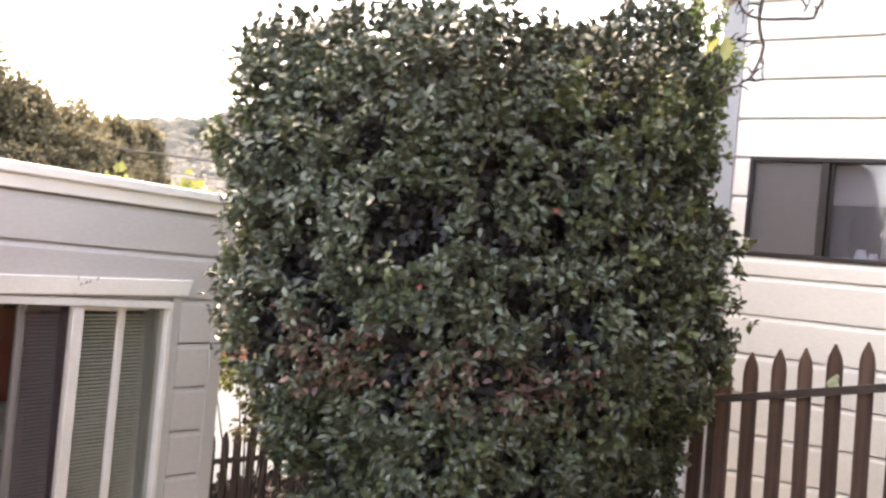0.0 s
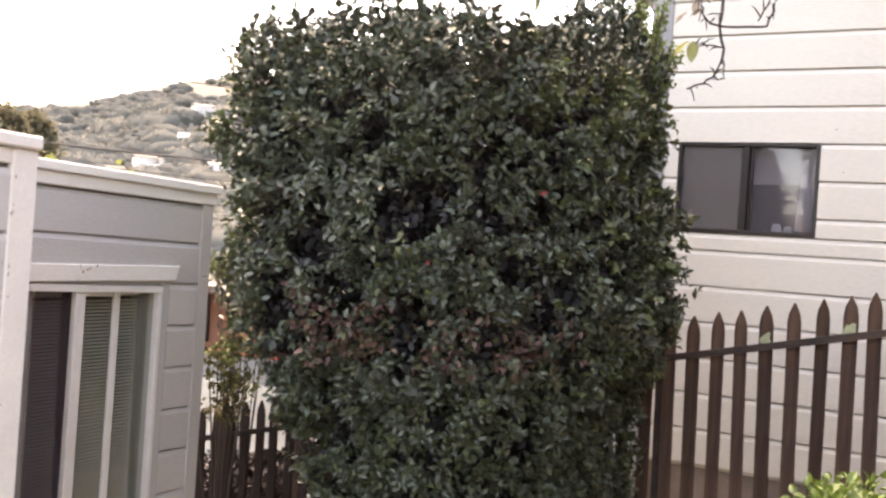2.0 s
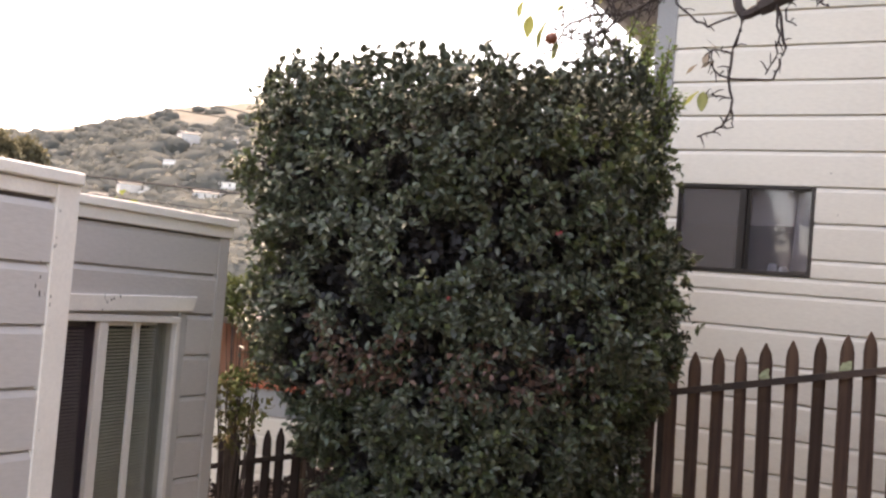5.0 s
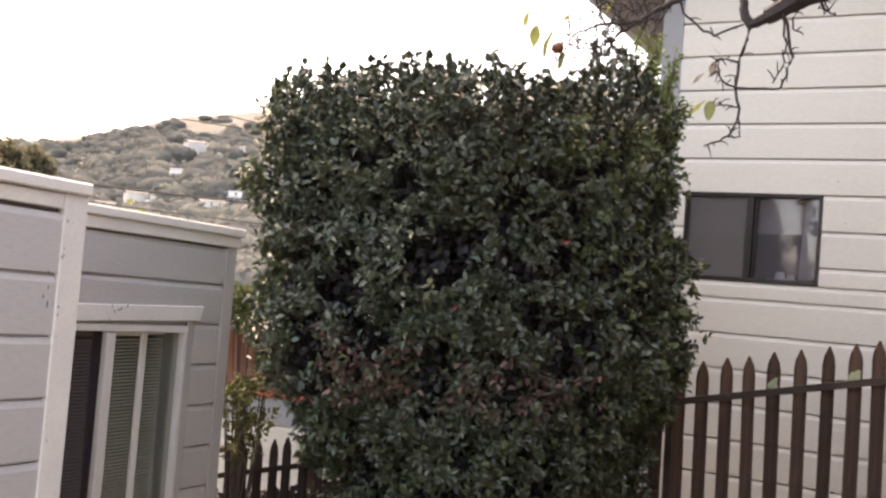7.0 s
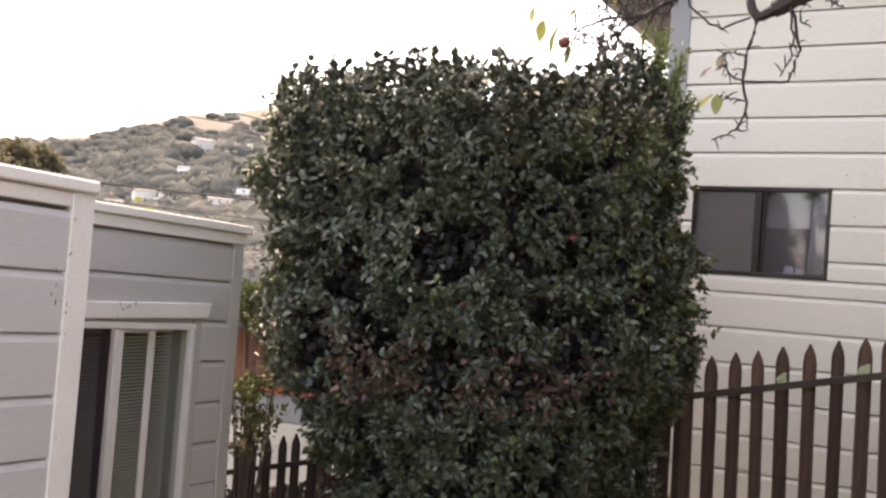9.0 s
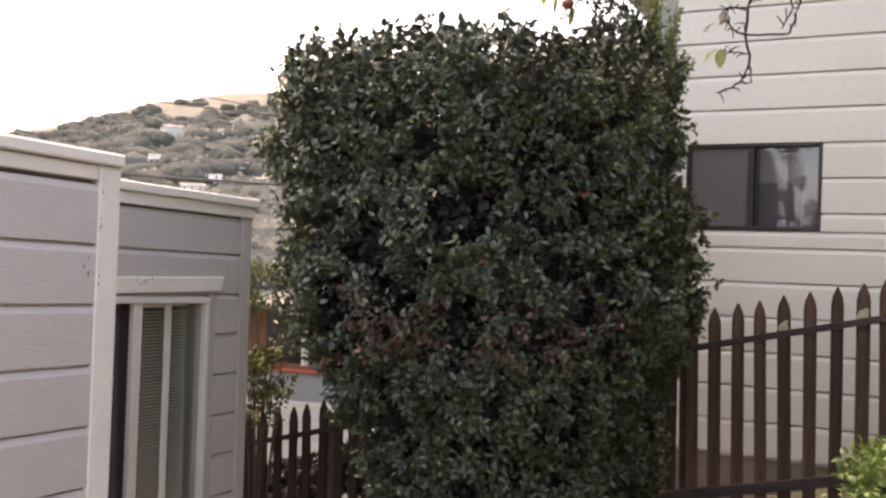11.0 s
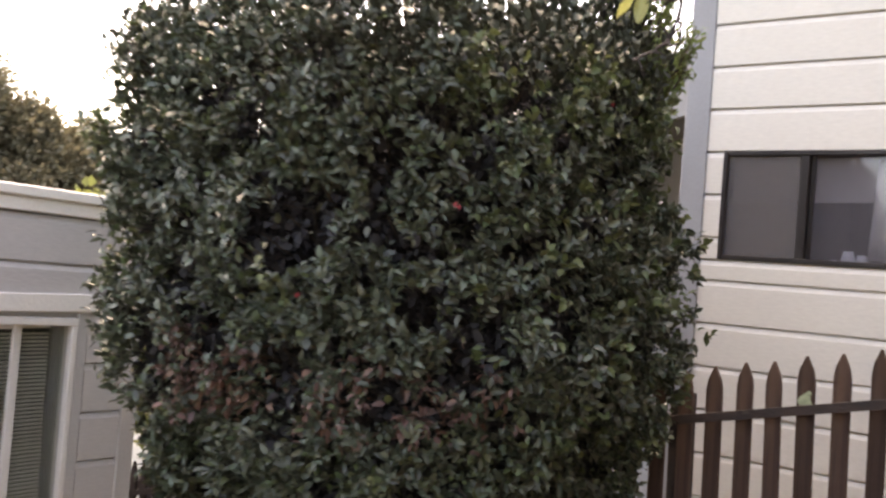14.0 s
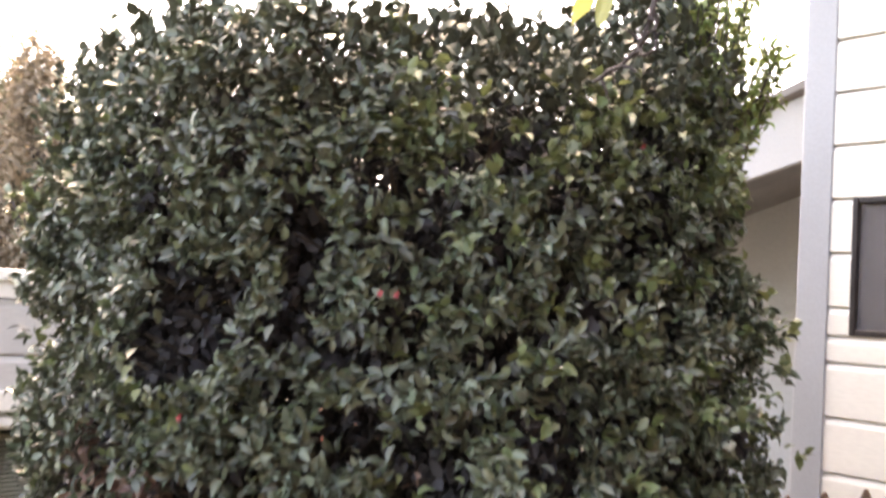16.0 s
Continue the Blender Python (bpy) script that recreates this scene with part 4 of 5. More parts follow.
rng = random.Random(4)
picket = [mesh_of("picket", picket_mesh(0.068 + 0.003 * k, 1.24), fence_wood) for k in range(3)]
shaded_picket = mesh_of("picket", picket_mesh(0.070, 1.24), fence_dark)
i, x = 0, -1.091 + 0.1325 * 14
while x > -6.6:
    p = part("picket", picket[i % 3] if x > -1.4 else shaded_picket, None, fence, "" if x > -1.4 else "picket coloured near black for its shade")
    lean = rng.uniform(-0.7, 0.7)
    p.matrix_local = pose(x + rng.uniform(-0.004, 0.004), FY, tip_height(x) - 1.24 + rng.uniform(-0.006, 0.006), 0, lean, rng.uniform(-2, 2))
    if -0.80 < x < 0.6 and i % 3 == 2:
        for (cx, cz, r) in ((0.0, -0.180, 0.030), (0.014, -0.155, 0.014), (-0.016, -0.190, 0.020), (0.012, -0.196, 0.020))[: 3 + i % 2]:
            part("lichen_patch", patch_mesh(r * (1.0 if x > -0.4 else 0.75), x), lichen, p, "pale green lichen").location = (cx, -0.0005, 1.24 + cz)
    i += 1
    x -= 0.1325
for zo, th in ((-0.218, 0.040), (-1.085, 0.06)):
    for xa, xb in ((-2.35, 0.9), (-3.40, -2.352), (-6.6, -3.402)):
        n = 10
        pts = [Vector((xa + (xb - xa) * k / n, FY - 0.021, tip_height(min(max(xa + (xb - xa) * k / n, xa + 0.01), xb - 0.01)) + zo)) for k in range(n + 1)]
        bm = bmesh.new()
        ring = []
        for p in pts:
            ring.append([bm.verts.new(p + Vector(o)) for o in ((0, -0.019, -th / 2), (0, 0.019, -th / 2), (0, 0.019, th / 2), (0, -0.019, th / 2))])
        for a, b in zip(ring, ring[1:]):
            for k in range(4):
                bm.faces.new((a[k], a[(k + 1) % 4], b[(k + 1) % 4], b[k]))
        bm.faces.new(ring[0][::-1])
        bm.faces.new(ring[-1])
        bmesh.ops.recalc_face_normals(bm, faces=bm.faces)
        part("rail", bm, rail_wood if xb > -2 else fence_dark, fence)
for x in (-6.1, -3.86, -1.26, 0.75):
    zt = tip_height(x) - 0.12
    part("post", block(x - 0.045, x + 0.045, FY + 0.021, FY + 0.111, zt - 1.6, zt + 0.02), rail_wood, fence)


# ---- clipped hedge ----
def hedge_outline(s):
    """The hedge's plan at hip height: a point and its outward normal; s from 0 to 1 round it."""
    x0, x1, y0, y1 = -3.00, -1.12, 2.98, 4.86
    c, r, p = [(x0 + 0.27, y0 + 0.27), (x1 - 0.85, y0 + 0.85), (x1 - 0.3, y1 - 0.3), (x0 + 0.3, y1 - 0.3)], [0.27, 0.85, 0.3, 0.3], [2.0, 1.45, 2.0, 2.0]
    pts = []
    for k in range(4):
        a0 = math.pi + k * math.pi / 2
        for j in range(13):
            a = a0 + j * math.pi / 24
            ca, sa = math.cos(a), math.sin(a)
            e = 2 / p[k]
            pts.append((c[k][0] + r[k] * math.copysign(abs(ca) ** e, ca), c[k][1] + r[k] * math.copysign(abs(sa) ** e, sa)))
    return np.array(pts)


OUT = hedge_outline(0)
seg = np.roll(OUT, -1, axis=0) - OUT
seg_len = np.linalg.norm(seg, axis=1)
cum = np.concatenate(([0], np.cumsum(seg_len)))


def hedge_top(x, y):
    """Flat, a little lower at the open corner, with a taller lobe beside the house."""
    lobe = np.exp(-((x + 1.62) / 0.38) ** 2 - ((y - 4.72) / 0.36) ** 2)
    return 2.675 - 0.11 * np.clip(x + 1.75, 0, 0.6) + 0.48 * lobe


def hedge_shift(P, N, z):
    """Taper towards the foot and rounding at the shoulders."""
    X = P.copy()
    low = np.clip((1.52 - z) / 0.8, 0, 1) ** 1.3
    left = np.clip((-2.0 - P[:, 0]) / 0.9, 0, 1)
    right = np.clip((P[:, 0] + 2.0) / 0.9, 0, 1)
    X[:, 0] += left * low * 0.46 - right * low * 0.24 - right * np.clip(z - 1.6, 0, 1.2) * 0.17
    X[:, 0] += left * (0.085 * np.exp(-((z - 1.9) / 0.30) ** 2) - 0.06 * np.clip((z - 2.0) / 0.4, 0, 1))
    X[:, 1] += np.clip((3.9 - P[:, 1]) / 0.9, 0, 1) * (low * 0.14 + np.clip(z - 2.0, 0, 1) * 0.10)
    top = hedge_top(P[:, 0], P[:, 1])
    q = np.clip((z - (top - 0.28)) / 0.28, 0, 1)
    ins = 0.10 * (1 - np.sqrt(np.clip(1 - q * q, 0, 1)))
    X -= N * ins[:, None]
    return X


def hedge_points(n, rng, depth, z0=0.25):
    """Places in the leafy shell, with outward directions."""
    s = rng.uniform(0, cum[-1], n)
    i = np.clip(np.searchsorted(cum, s) - 1, 0, len(OUT) - 1)
    f = (s - cum[i]) / seg_len[i]
    P = OUT[i] + seg[i] * f[:, None]
    N = np.stack((seg[i][:, 1], -seg[i][:, 0]), axis=1) / seg_len[i][:, None]
    z = z0 + rng.uniform(0, 1, n) * (hedge_top(P[:, 0], P[:, 1]) - z0)
    X = hedge_shift(P, N, z)
    bumps = np.array([noise.noise((a * 2.6, b * 2.6, c * 2.6)) * 0.10 + noise.noise((a * 8, b * 8, c * 8)) * 0.11 for a, b, c in zip(X[:, 0], X[:, 1], z)])
    d = bumps - depth * rng.uniform(0, 1, n) ** 1.3
    X = X + N * d[:, None]
    return np.column_stack((X, z)), np.column_stack((N, np.full(n, 0.25)))


def hedge_crown(n, rng, lift=0.0, thin=0.12):
    """Places over the hedge's top."""
    x, y = rng.uniform(-2.98, -1.15, n), rng.uniform(3.02, 4.8, n)
    ax, ay, bx, by = OUT[:, 0], OUT[:, 1], np.roll(OUT[:, 0], -1), np.roll(OUT[:, 1], -1)
    side = (bx - ax)[None, :] * (y[:, None] - ay) - (by - ay)[None, :] * (x[:, None] - ax)
    room_left = (side / seg_len[None, :]).min(axis=1)
    keep = room_left > 0.02
    x, y, room_left = x[keep], y[keep], room_left[keep]
    top = hedge_top(x, y) + np.array([noise.noise((a * 3, b * 3, 7)) * 0.05 for a, b in zip(x, y)])
    top = top - 0.13 * np.clip(1 - room_left / 0.25, 0, 1) ** 2
    z = top + lift - thin * rng.uniform(0, 1, len(x))
    x = x - np.clip((x + 2.0) / 0.9, 0, 1) * 0.12
    return np.column_stack((x, y, z)), np.column_stack((np.zeros(len(x)), np.zeros(len(x)), np.ones(len(x))))


def hedge():
    rng = np.random.default_rng(11)
    ob = thing("hedge", "tall block-clipped evergreen hedge with dark glossy leaves and some browned ones", "hedge", at=(0.033, -0.042, 0.013))
    # inner wood: stems from the ground and a net of twigs
    r2 = random.Random(3)
    for k in range(7):
        bx, by = -1.95 + r2.uniform(-0.3, 0.35), 3.9 + r2.uniform(-0.35, 0.35)
        tx, ty = -1.95 + (bx + 1.95) * 2.0, 3.9 + (by - 3.9) * 1.8
        g = ground_height(bx, by) - 0.1
        part("stem", tube(bend([(bx, by, g), (bx * 0.6 + tx * 0.4, by * 0.6 + ty * 0.4, 0.9), (tx, ty, 1.9), (tx + r2.uniform(-0.15, 0.15), ty, 2.6)], 4, 0.012, r2), [0.04 - 0.0026 * i for i in range(13)], 7), bark_hedge, ob)
    tw = bmesh.new()
    P, N = hedge_points(900, rng, 0.15)
    for p, nrm in zip(P, N):
        a = Vector(p)
        b = a - Vector((nrm[0], nrm[1], 0.35)) * r2.uniform(0.25, 0.5)
        mid = (a + b) / 2 + Vector((r2.gauss(0, 0.03), r2.gauss(0, 0.03), r2.gauss(0, 0.03)))
        ring = []
        for c, rr in ((b, 0.007), (mid, 0.005), (a, 0.002)):
            ring.append([tw.verts.new(c + Vector((rr * math.cos(t), rr * math.sin(t), rr * 0.5 * math.cos(t * 2)))) for t in (0, 2.1, 4.2)])
        for u, w in zip(ring, ring[1:]):
            for k in range(3):
                tw.faces.new((u[k], u[(k + 1) % 3], w[(k + 1) % 3], w[k]))
    tagged(part("twig_net", tw, bark_hedge, ob), kind="stuff")
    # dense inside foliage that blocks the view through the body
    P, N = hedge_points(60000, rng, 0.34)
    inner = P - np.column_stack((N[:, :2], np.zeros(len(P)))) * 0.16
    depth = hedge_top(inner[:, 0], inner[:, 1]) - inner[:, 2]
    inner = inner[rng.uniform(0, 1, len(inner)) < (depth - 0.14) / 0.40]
    leaves("inner_foliage", inner, rng.normal(size=(len(inner), 3)), rng.uniform(0.038, 0.062, len(inner)), leaf_inner_shade, ob, rng=rng)
    # outer shell: leaves in whorls round the shoot tips
    C, CN = hedge_points(13000, rng, 0.13)
    A = CN + rng.normal(size=C.shape) * 0.45 + np.array((0, 0, 0.30))
    A /= np.linalg.norm(A, axis=1)[:, None]
    per = 10
    P = np.repeat(C, per, axis=0)
    AX = np.repeat(A, per, axis=0)
    N = np.repeat(CN, per, axis=0)
    rad = rng.normal(size=P.shape)
    rad -= AX * (rad * AX).sum(axis=1)[:, None]
    rad /= np.linalg.norm(rad, axis=1)[:, None] + 1e-9
    along = rng.uniform(-0.065, 0.02, len(P))
    P = P + AX * along[:, None] + rad * 0.008
    W0 = rad + AX * (0.35 + 9.0 * np.clip(along + 0.04, 0, 1))[:, None] + rng.normal(size=P.shape) * 0.22
    hole = np.array([noise.noise((a * 3.1, b * 3.1, c * 3.1 + 5)) for a, b, c in P])
    top = hedge_top(P[:, 0], P[:, 1])
    thin = np.clip((P[:, 2] - (top - 0.5)) / 0.5, 0, 1) * np.clip((P[:, 0] + 3.05) / 0.5, 0.3, 1)
    speck = np.array([noise.noise((a * 11, b * 11, c * 11)) for a, b, c in P])
    pocket = np.linalg.norm((P - np.array((-2.31, 3.0, 1.68))) / np.array((0.10, 0.3, 0.10)), axis=1)
    dip = np.array([noise.noise((a * 6.5 + 9, b * 6.5, c * 6.5)) for a, b, c in P])
    keep = (hole > -0.32 - 0.1 * thin) & (dip > -0.22 - 0.1 * thin) & (pocket + 0.5 * hole > 1) & (rng.uniform(0, 1, len(P)) > 0.46 * thin) & (speck > -0.42 + 0.30 * thin)
    P, N, AX = P[keep], N[keep], AX[keep]
    W = W0[keep]
    low = np.array([noise.noise((a * 4, b * 4, c * 5)) for a, b, c in P])
    dead = (np.abs(P[:, 2] - 1.26 - low * 0.15) < 0.15) & (rng.uniform(0, 1, len(P)) < 0.42 + 0.9 * low) & (np.abs(P[:, 0] + 1.87) < 0.55 + 0.2 * low) & (P[:, 1] < 3.6)
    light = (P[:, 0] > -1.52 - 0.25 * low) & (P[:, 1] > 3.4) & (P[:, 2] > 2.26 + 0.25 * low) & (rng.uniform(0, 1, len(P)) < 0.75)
    # left-edge leaves also picked lighter: backlight put into their colour
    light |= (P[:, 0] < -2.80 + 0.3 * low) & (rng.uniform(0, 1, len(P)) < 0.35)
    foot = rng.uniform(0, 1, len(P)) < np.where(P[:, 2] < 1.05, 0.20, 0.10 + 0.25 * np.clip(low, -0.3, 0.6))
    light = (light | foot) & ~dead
    size = rng.uniform(0.026, 0.052, len(P))
    rest = ~dead & ~light
    leaves("foliage", P[rest], W[rest], size[rest], leaf_dark, ob, "dark glossy green foliage", rng=rng, width=0.76, facing=AX[rest])
    leaves("dead_foliage", P[dead], W[dead] + np.array((0, 0, -0.5)), size[dead], leaf_dead, ob, "browned dead foliage", rng=rng, width=0.8)
    leaves("light_foliage", P[light], W[light], size[light] * 0.9, leaf_light, ob, "fresh light green foliage, and left-edge leaves lightened as backlit", rng=rng)
    # loose crown with upright shoots
    P, N = hedge_crown(12500, rng, 0.0, 0.28)
    gap = np.array([noise.noise((a * 8, b * 8, c * 8)) for a, b, c in P])
    P, N = P[gap > -0.15], N[gap > -0.15]
    W = N * 0.5 + rng.normal(size=P.shape) * 0.7
    leaves("crown_foliage", P, W, rng.uniform(0.030, 0.050, len(P)), leaf_crown, ob, rng=rng)
    S, _ = hedge_crown(520, rng, 0.0, 0.05)
    SP, SW = [], []
    for s in S:
        h = rng.uniform(0.04, 0.15)
        for q in range(int(4 + h * 36)):
            a = rng.uniform(0, 6.28)
            SP.append(s + np.array((0, 0, h * q / (4 + h * 36))) + rng.normal(size=3) * 0.006)
            SW.append((math.cos(a) * 0.7, math.sin(a) * 0.7, 0.9))
    SP, SW = np.array(SP), np.array(SW)
    leaves("shoot_foliage", SP, SW, rng.uniform(0.032, 0.054, len(SP)), leaf_crown, ob, "upright leafy shoots", rng=rng)
    # side sprays reaching out to the right
    P, N = hedge_points(2600, rng, 0.02)
    pick = (P[:, 0] > -1.40) & (P[:, 2] > 1.0)
    P, N = P[pick][:90], N[pick][:90]
    SP, SW = [], []
    for p, nrm in zip(P, N):
        ln = rng.uniform(0.01, 0.035)
        for q in range(7):
            SP.append(p + nrm * ln * q / 5 + rng.normal(size=3) * 0.012)
            SW.append(nrm + rng.normal(size=3) * 0.8)
    leaves("side_foliage", np.array(SP), np.array(SW), rng.uniform(0.032, 0.050, len(SP)), leaf_light, ob, rng=rng)
    # fresh upright sprays at the corner beside the house
    tw, SP, SW = bmesh.new(), [], []
    for k in range(90):
        a = Vector((-1.58 + r2.uniform(-0.13, 0.13), 4.80 + r2.uniform(-0.13, 0.1), 2.3 + r2.uniform(-0.2, 0.5)))
        b = a + Vector((r2.uniform(-0.1, 0.28), r2.uniform(-0.1, 0.1), r2.uniform(0.3, 0.75)))
        b.x = min(b.x, -1.28 - 0.06 * r2.random())
        b.z = min(b.z, 3.32 - 0.7 * max(b.x + 1.5, 0) - 0.12 * r2.random())
        if k % 7 == 0:
            a = Vector((-1.50 + r2.uniform(-0.08, 0.05), 4.92 + r2.uniform(-0.08, 0.05), 2.45 + r2.uniform(-0.1, 0.15)))
            b = Vector((-1.33 + r2.uniform(-0.05, 0.05), 5.0 + r2.uniform(-0.05, 0.05), 2.79 + r2.uniform(-0.11, 0.1)))
        mid = (a + b) / 2 + Vector((0.03, 0, -0.03))
        join(tw, tube([a, mid, b], [0.005, 0.0035, 0.0018], 5))
        for q in range(26):
            f = 0.25 + 0.75 * q / 25
            c = a.lerp(mid, f * 2) if f < 0.5 else mid.lerp(b, f * 2 - 1)
            SP.append(np.array(c) + rng.normal(size=3) * 0.01)
            SW.append(np.array((b - a).normalized()) * 0.6 + rng.normal(size=3) * 0.6)
    tagged(part("spray_wood", tw, bark_hedge, ob), kind="stuff")
    leaves("fresh_foliage", np.array(SP), np.array(SW), rng.uniform(0.03, 0.048, len(SP)), leaf_fresh, ob, "fresh yellow-green upright sprays", rng=rng, width=0.7)
    # a few single proud leaves and red blooms
    one = bmesh.new()
    vs = [one.verts.new(Vector((c[0] * 0.7, c[1], c[2])) * 0.050) for c in LEAF_V]
    for f in LEAF_F:
        one.faces.new([vs[k] for k in f])
    one = mesh_of("leaf", one, leaf_dark, True)
    P, N = hedge_points(1500, rng, 0.0)
    near = (P[:, 1] < 3.7) & (P[:, 2] > 0.9)
    P, N = P[near][:240], N[near][:240]
    for p, nrm in zip(P, N):
        o = part("leaf", one, None, ob)
        d = Vector(nrm) + Vector(rng.normal(size=3)) * 0.6
        o.matrix_local = Matrix.Translation(Vector(p) + Vector(nrm) * 0.012) @ d.to_track_quat("Y", "Z").to_matrix().to_4x4()
    blooms = [(-1.38, 3.33, 1.91), (-2.80, 3.18, 2.54), (-1.77, 3.04, 1.59), (-1.43, 3.42, 1.91), (-1.29, 4.20, 2.38)]
    bl = bmesh.new()
    for k in range(7):
        t = bmesh.new()
        vs = [t.verts.new(Vector(c) * 0.011) for c in LEAF_V]
        for f in LEAF_F:
            t.faces.new([vs[j] for j in f])
        join(bl, t, pose(0, 0, 0, 25 + 25 * (k % 2), 0, k * 51.4))
    bl = mesh_of("bloom", bl, petal, True)
    for p in blooms:
        nrm = Vector((0.35, -1.0, 0.15))
        o = part("bloom", bl, None, ob, "small red bloom")
        o.matrix_local = Matrix.Translation(Vector(p) + nrm * 0.01) @ nrm.to_track_quat("Z", "Y").to_matrix().to_4x4()


hedge()


# ---- bare fruit tree reaching in from the side ----
def fruit_tree():
    r2 = random.Random(8)
    tr = thing("fruit_tree", "nearly bare fruit tree with dark crooked twigs and few leaves", "tree", at=(0.045, -0.05, 0.006))
    bx, by = 1.75, 3.9
    part("trunk", tube(bend([(bx, by, ground_height(bx, by) - 0.1), (bx - 0.05, by, 1.2), (bx - 0.25, by - 0.1, 2.3), (bx - 0.7, by - 0.3, 3.0)], 4), [0.13 - 0.004 * i for i in range(13)], 10), bark, tr)

    def limb(pts, r0, r1, name="branch", steps=4, wob=0.004, spurs=0):
        line = bend(pts, steps, wob, r2)
        n = len(line)
        ob = part(name, tube(line, [r0 + (r1 - r0) * i / (n - 1) for i in range(n)], 7), bark, tr)
        if spurs:
            sp = bmesh.new()
            for _ in range(spurs):
                p = line[r2.randrange(1, n)]
                d = Vector((r2.gauss(0, 1), r2.gauss(0, 0.6), r2.gauss(0, 1))).normalized()
                ln = r2.uniform(0.015, 0.06)
                join(sp, tube([p, p + d * ln * 0.6 + Vector((0, 0, 0.006)), p + d * ln], [0.0035, 0.003, 0.0018], 5))
            tagged(part("spur", sp, bark, ob), kind="stuff")
        return ob

    limb([(1.05, 3.6, 3.0), (0.5, 3.5, 3.02), (-0.1, 3.42, 3.0), (-0.44, 3.4, 2.96), (-0.60, 3.4, 2.885)], 0.07, 0.036)
    limb([(-0.40, 3.4, 2.97), (-0.55, 3.4, 2.90), (-0.665, 3.4, 2.865), (-0.69, 3.4, 2.95), (-0.74, 3.41, 3.10)], 0.03, 0.014)
    limb([(-0.55, 3.4, 2.95), (-0.75, 3.4, 3.05), (-0.97, 3.4, 2.99), (-1.09, 3.4, 2.94), (-1.20, 3.4, 2.90), (-1.32, 3.4, 2.91), (-1.45, 3.4, 2.86)], 0.016, 0.005, spurs=26)
    limb([(-0.97, 3.4, 2.99), (-0.90, 3.4, 2.88), (-0.80, 3.4, 2.83), (-0.69, 3.4, 2.86)], 0.005, 0.005, spurs=6)
    limb([(-0.65, 3.4, 2.86), (-0.69, 3.4, 2.73), (-0.71, 3.4, 2.64), (-0.70, 3.4, 2.46), (-0.75, 3.4, 2.38), (-0.83, 3.4, 2.35)], 0.008, 0.004, spurs=16)
    limb([(-0.70, 3.4, 2.46), (-0.68, 3.4, 2.41), (-0.70, 3.4, 2.38), (-0.73, 3.4, 2.40)], 0.004, 0.003)
    limb([(-0.79, 3.4, 2.69), (-0.74, 3.4, 2.61), (-0.56, 3.4, 2.58), (-0.50, 3.4, 2.66), (-0.50, 3.4, 2.77), (-0.53, 3.4, 2.91)], 0.004, 0.007, spurs=12)
    limb([(-0.53, 3.38, 2.93), (-0.52, 3.37, 2.80), (-0.52, 3.37, 2.68), (-0.56, 3.38, 2.60)], 0.006, 0.003, spurs=8)
    limb([(-0.70, 3.4, 2.70), (-0.75, 3.39, 2.715), (-0.79, 3.38, 2.71)], 0.005, 0.003, spurs=8)
    limb([(-0.70, 3.4, 2.51), (-0.76, 3.39, 2.52), (-0.80, 3.39, 2.53)], 0.004, 0.002, spurs=8)
    limb([(-0.45, 3.4, 2.95), (-0.50, 3.4, 2.84), (-0.45, 3.4, 2.80)], 0.005, 0.003, spurs=6)
    limb([(-0.40, 3.4, 2.96), (-0.37, 3.4, 2.90), (-0.33, 3.4, 2.87)], 0.006, 0.003, spurs=10)
    limb([(-1.20, 3.4, 2.90), (-1.28, 3.38, 3.0), (-1.36, 3.38, 3.12), (-1.5, 3.38, 3.16)], 0.005, 0.002, spurs=10)
    limb([(-1.09, 3.4, 2.94), (-1.15, 3.4, 2.82), (-1.27, 3.4, 2.77), (-1.4, 3.4, 2.79)], 0.005, 0.002, spurs=10)
    for k in range(26):
        x = -0.96 - 0.021 * k
        z = 2.985 - 0.005 * k
        dx, dz = r2.uniform(-0.12, 0.02), r2.choice((-1, -1, 1)) * r2.uniform(0.06, 0.15)
        limb([(x, 3.4, z), (x + dx * 0.4, 3.39, z + dz * 0.5), (x + dx, 3.38, z + dz)], 0.004, 0.002, spurs=7)
    limb([(-1.02, 3.4, 2.97), (-1.14, 3.39, 2.90), (-1.25, 3.39, 2.84), (-1.36, 3.4, 2.80), (-1.47, 3.4, 2.83)], 0.007, 0.003, spurs=18)
    limb([(-1.18, 3.38, 2.88), (-1.24, 3.37, 2.97), (-1.31, 3.37, 3.02), (-1.41, 3.38, 3.03)], 0.005, 0.002, spurs=14)
    limb([(-1.30, 3.4, 2.82), (-1.33, 3.4, 2.75), (-1.41, 3.4, 2.70), (-1.47, 3.4, 2.72)], 0.004, 0.002, spurs=12)
    one = bmesh.new()
    rows_of = []
    for k in range(9):
        q = k / 8
        w = 0.27 * math.sin(math.pi * q ** 0.8) ** 0.85 + 0.004
        rows_of.append([one.verts.new((u * w, q, -0.22 * q * q + 0.08 * abs(u) * (1 - q) + 0.03 * math.sin(9 * q) * u)) for u in (-1, -0.5, 0, 0.5, 1)])
    for u, w in zip(rows_of, rows_of[1:]):
        for k in range(4):
            one.faces.new((u[k], u[k + 1], w[k + 1], w[k]))
    ym = mesh_of("leaf", one.copy(), leaf_yellow, True)
    gm2 = mesh_of("leaf", one, leaf_grey, True)
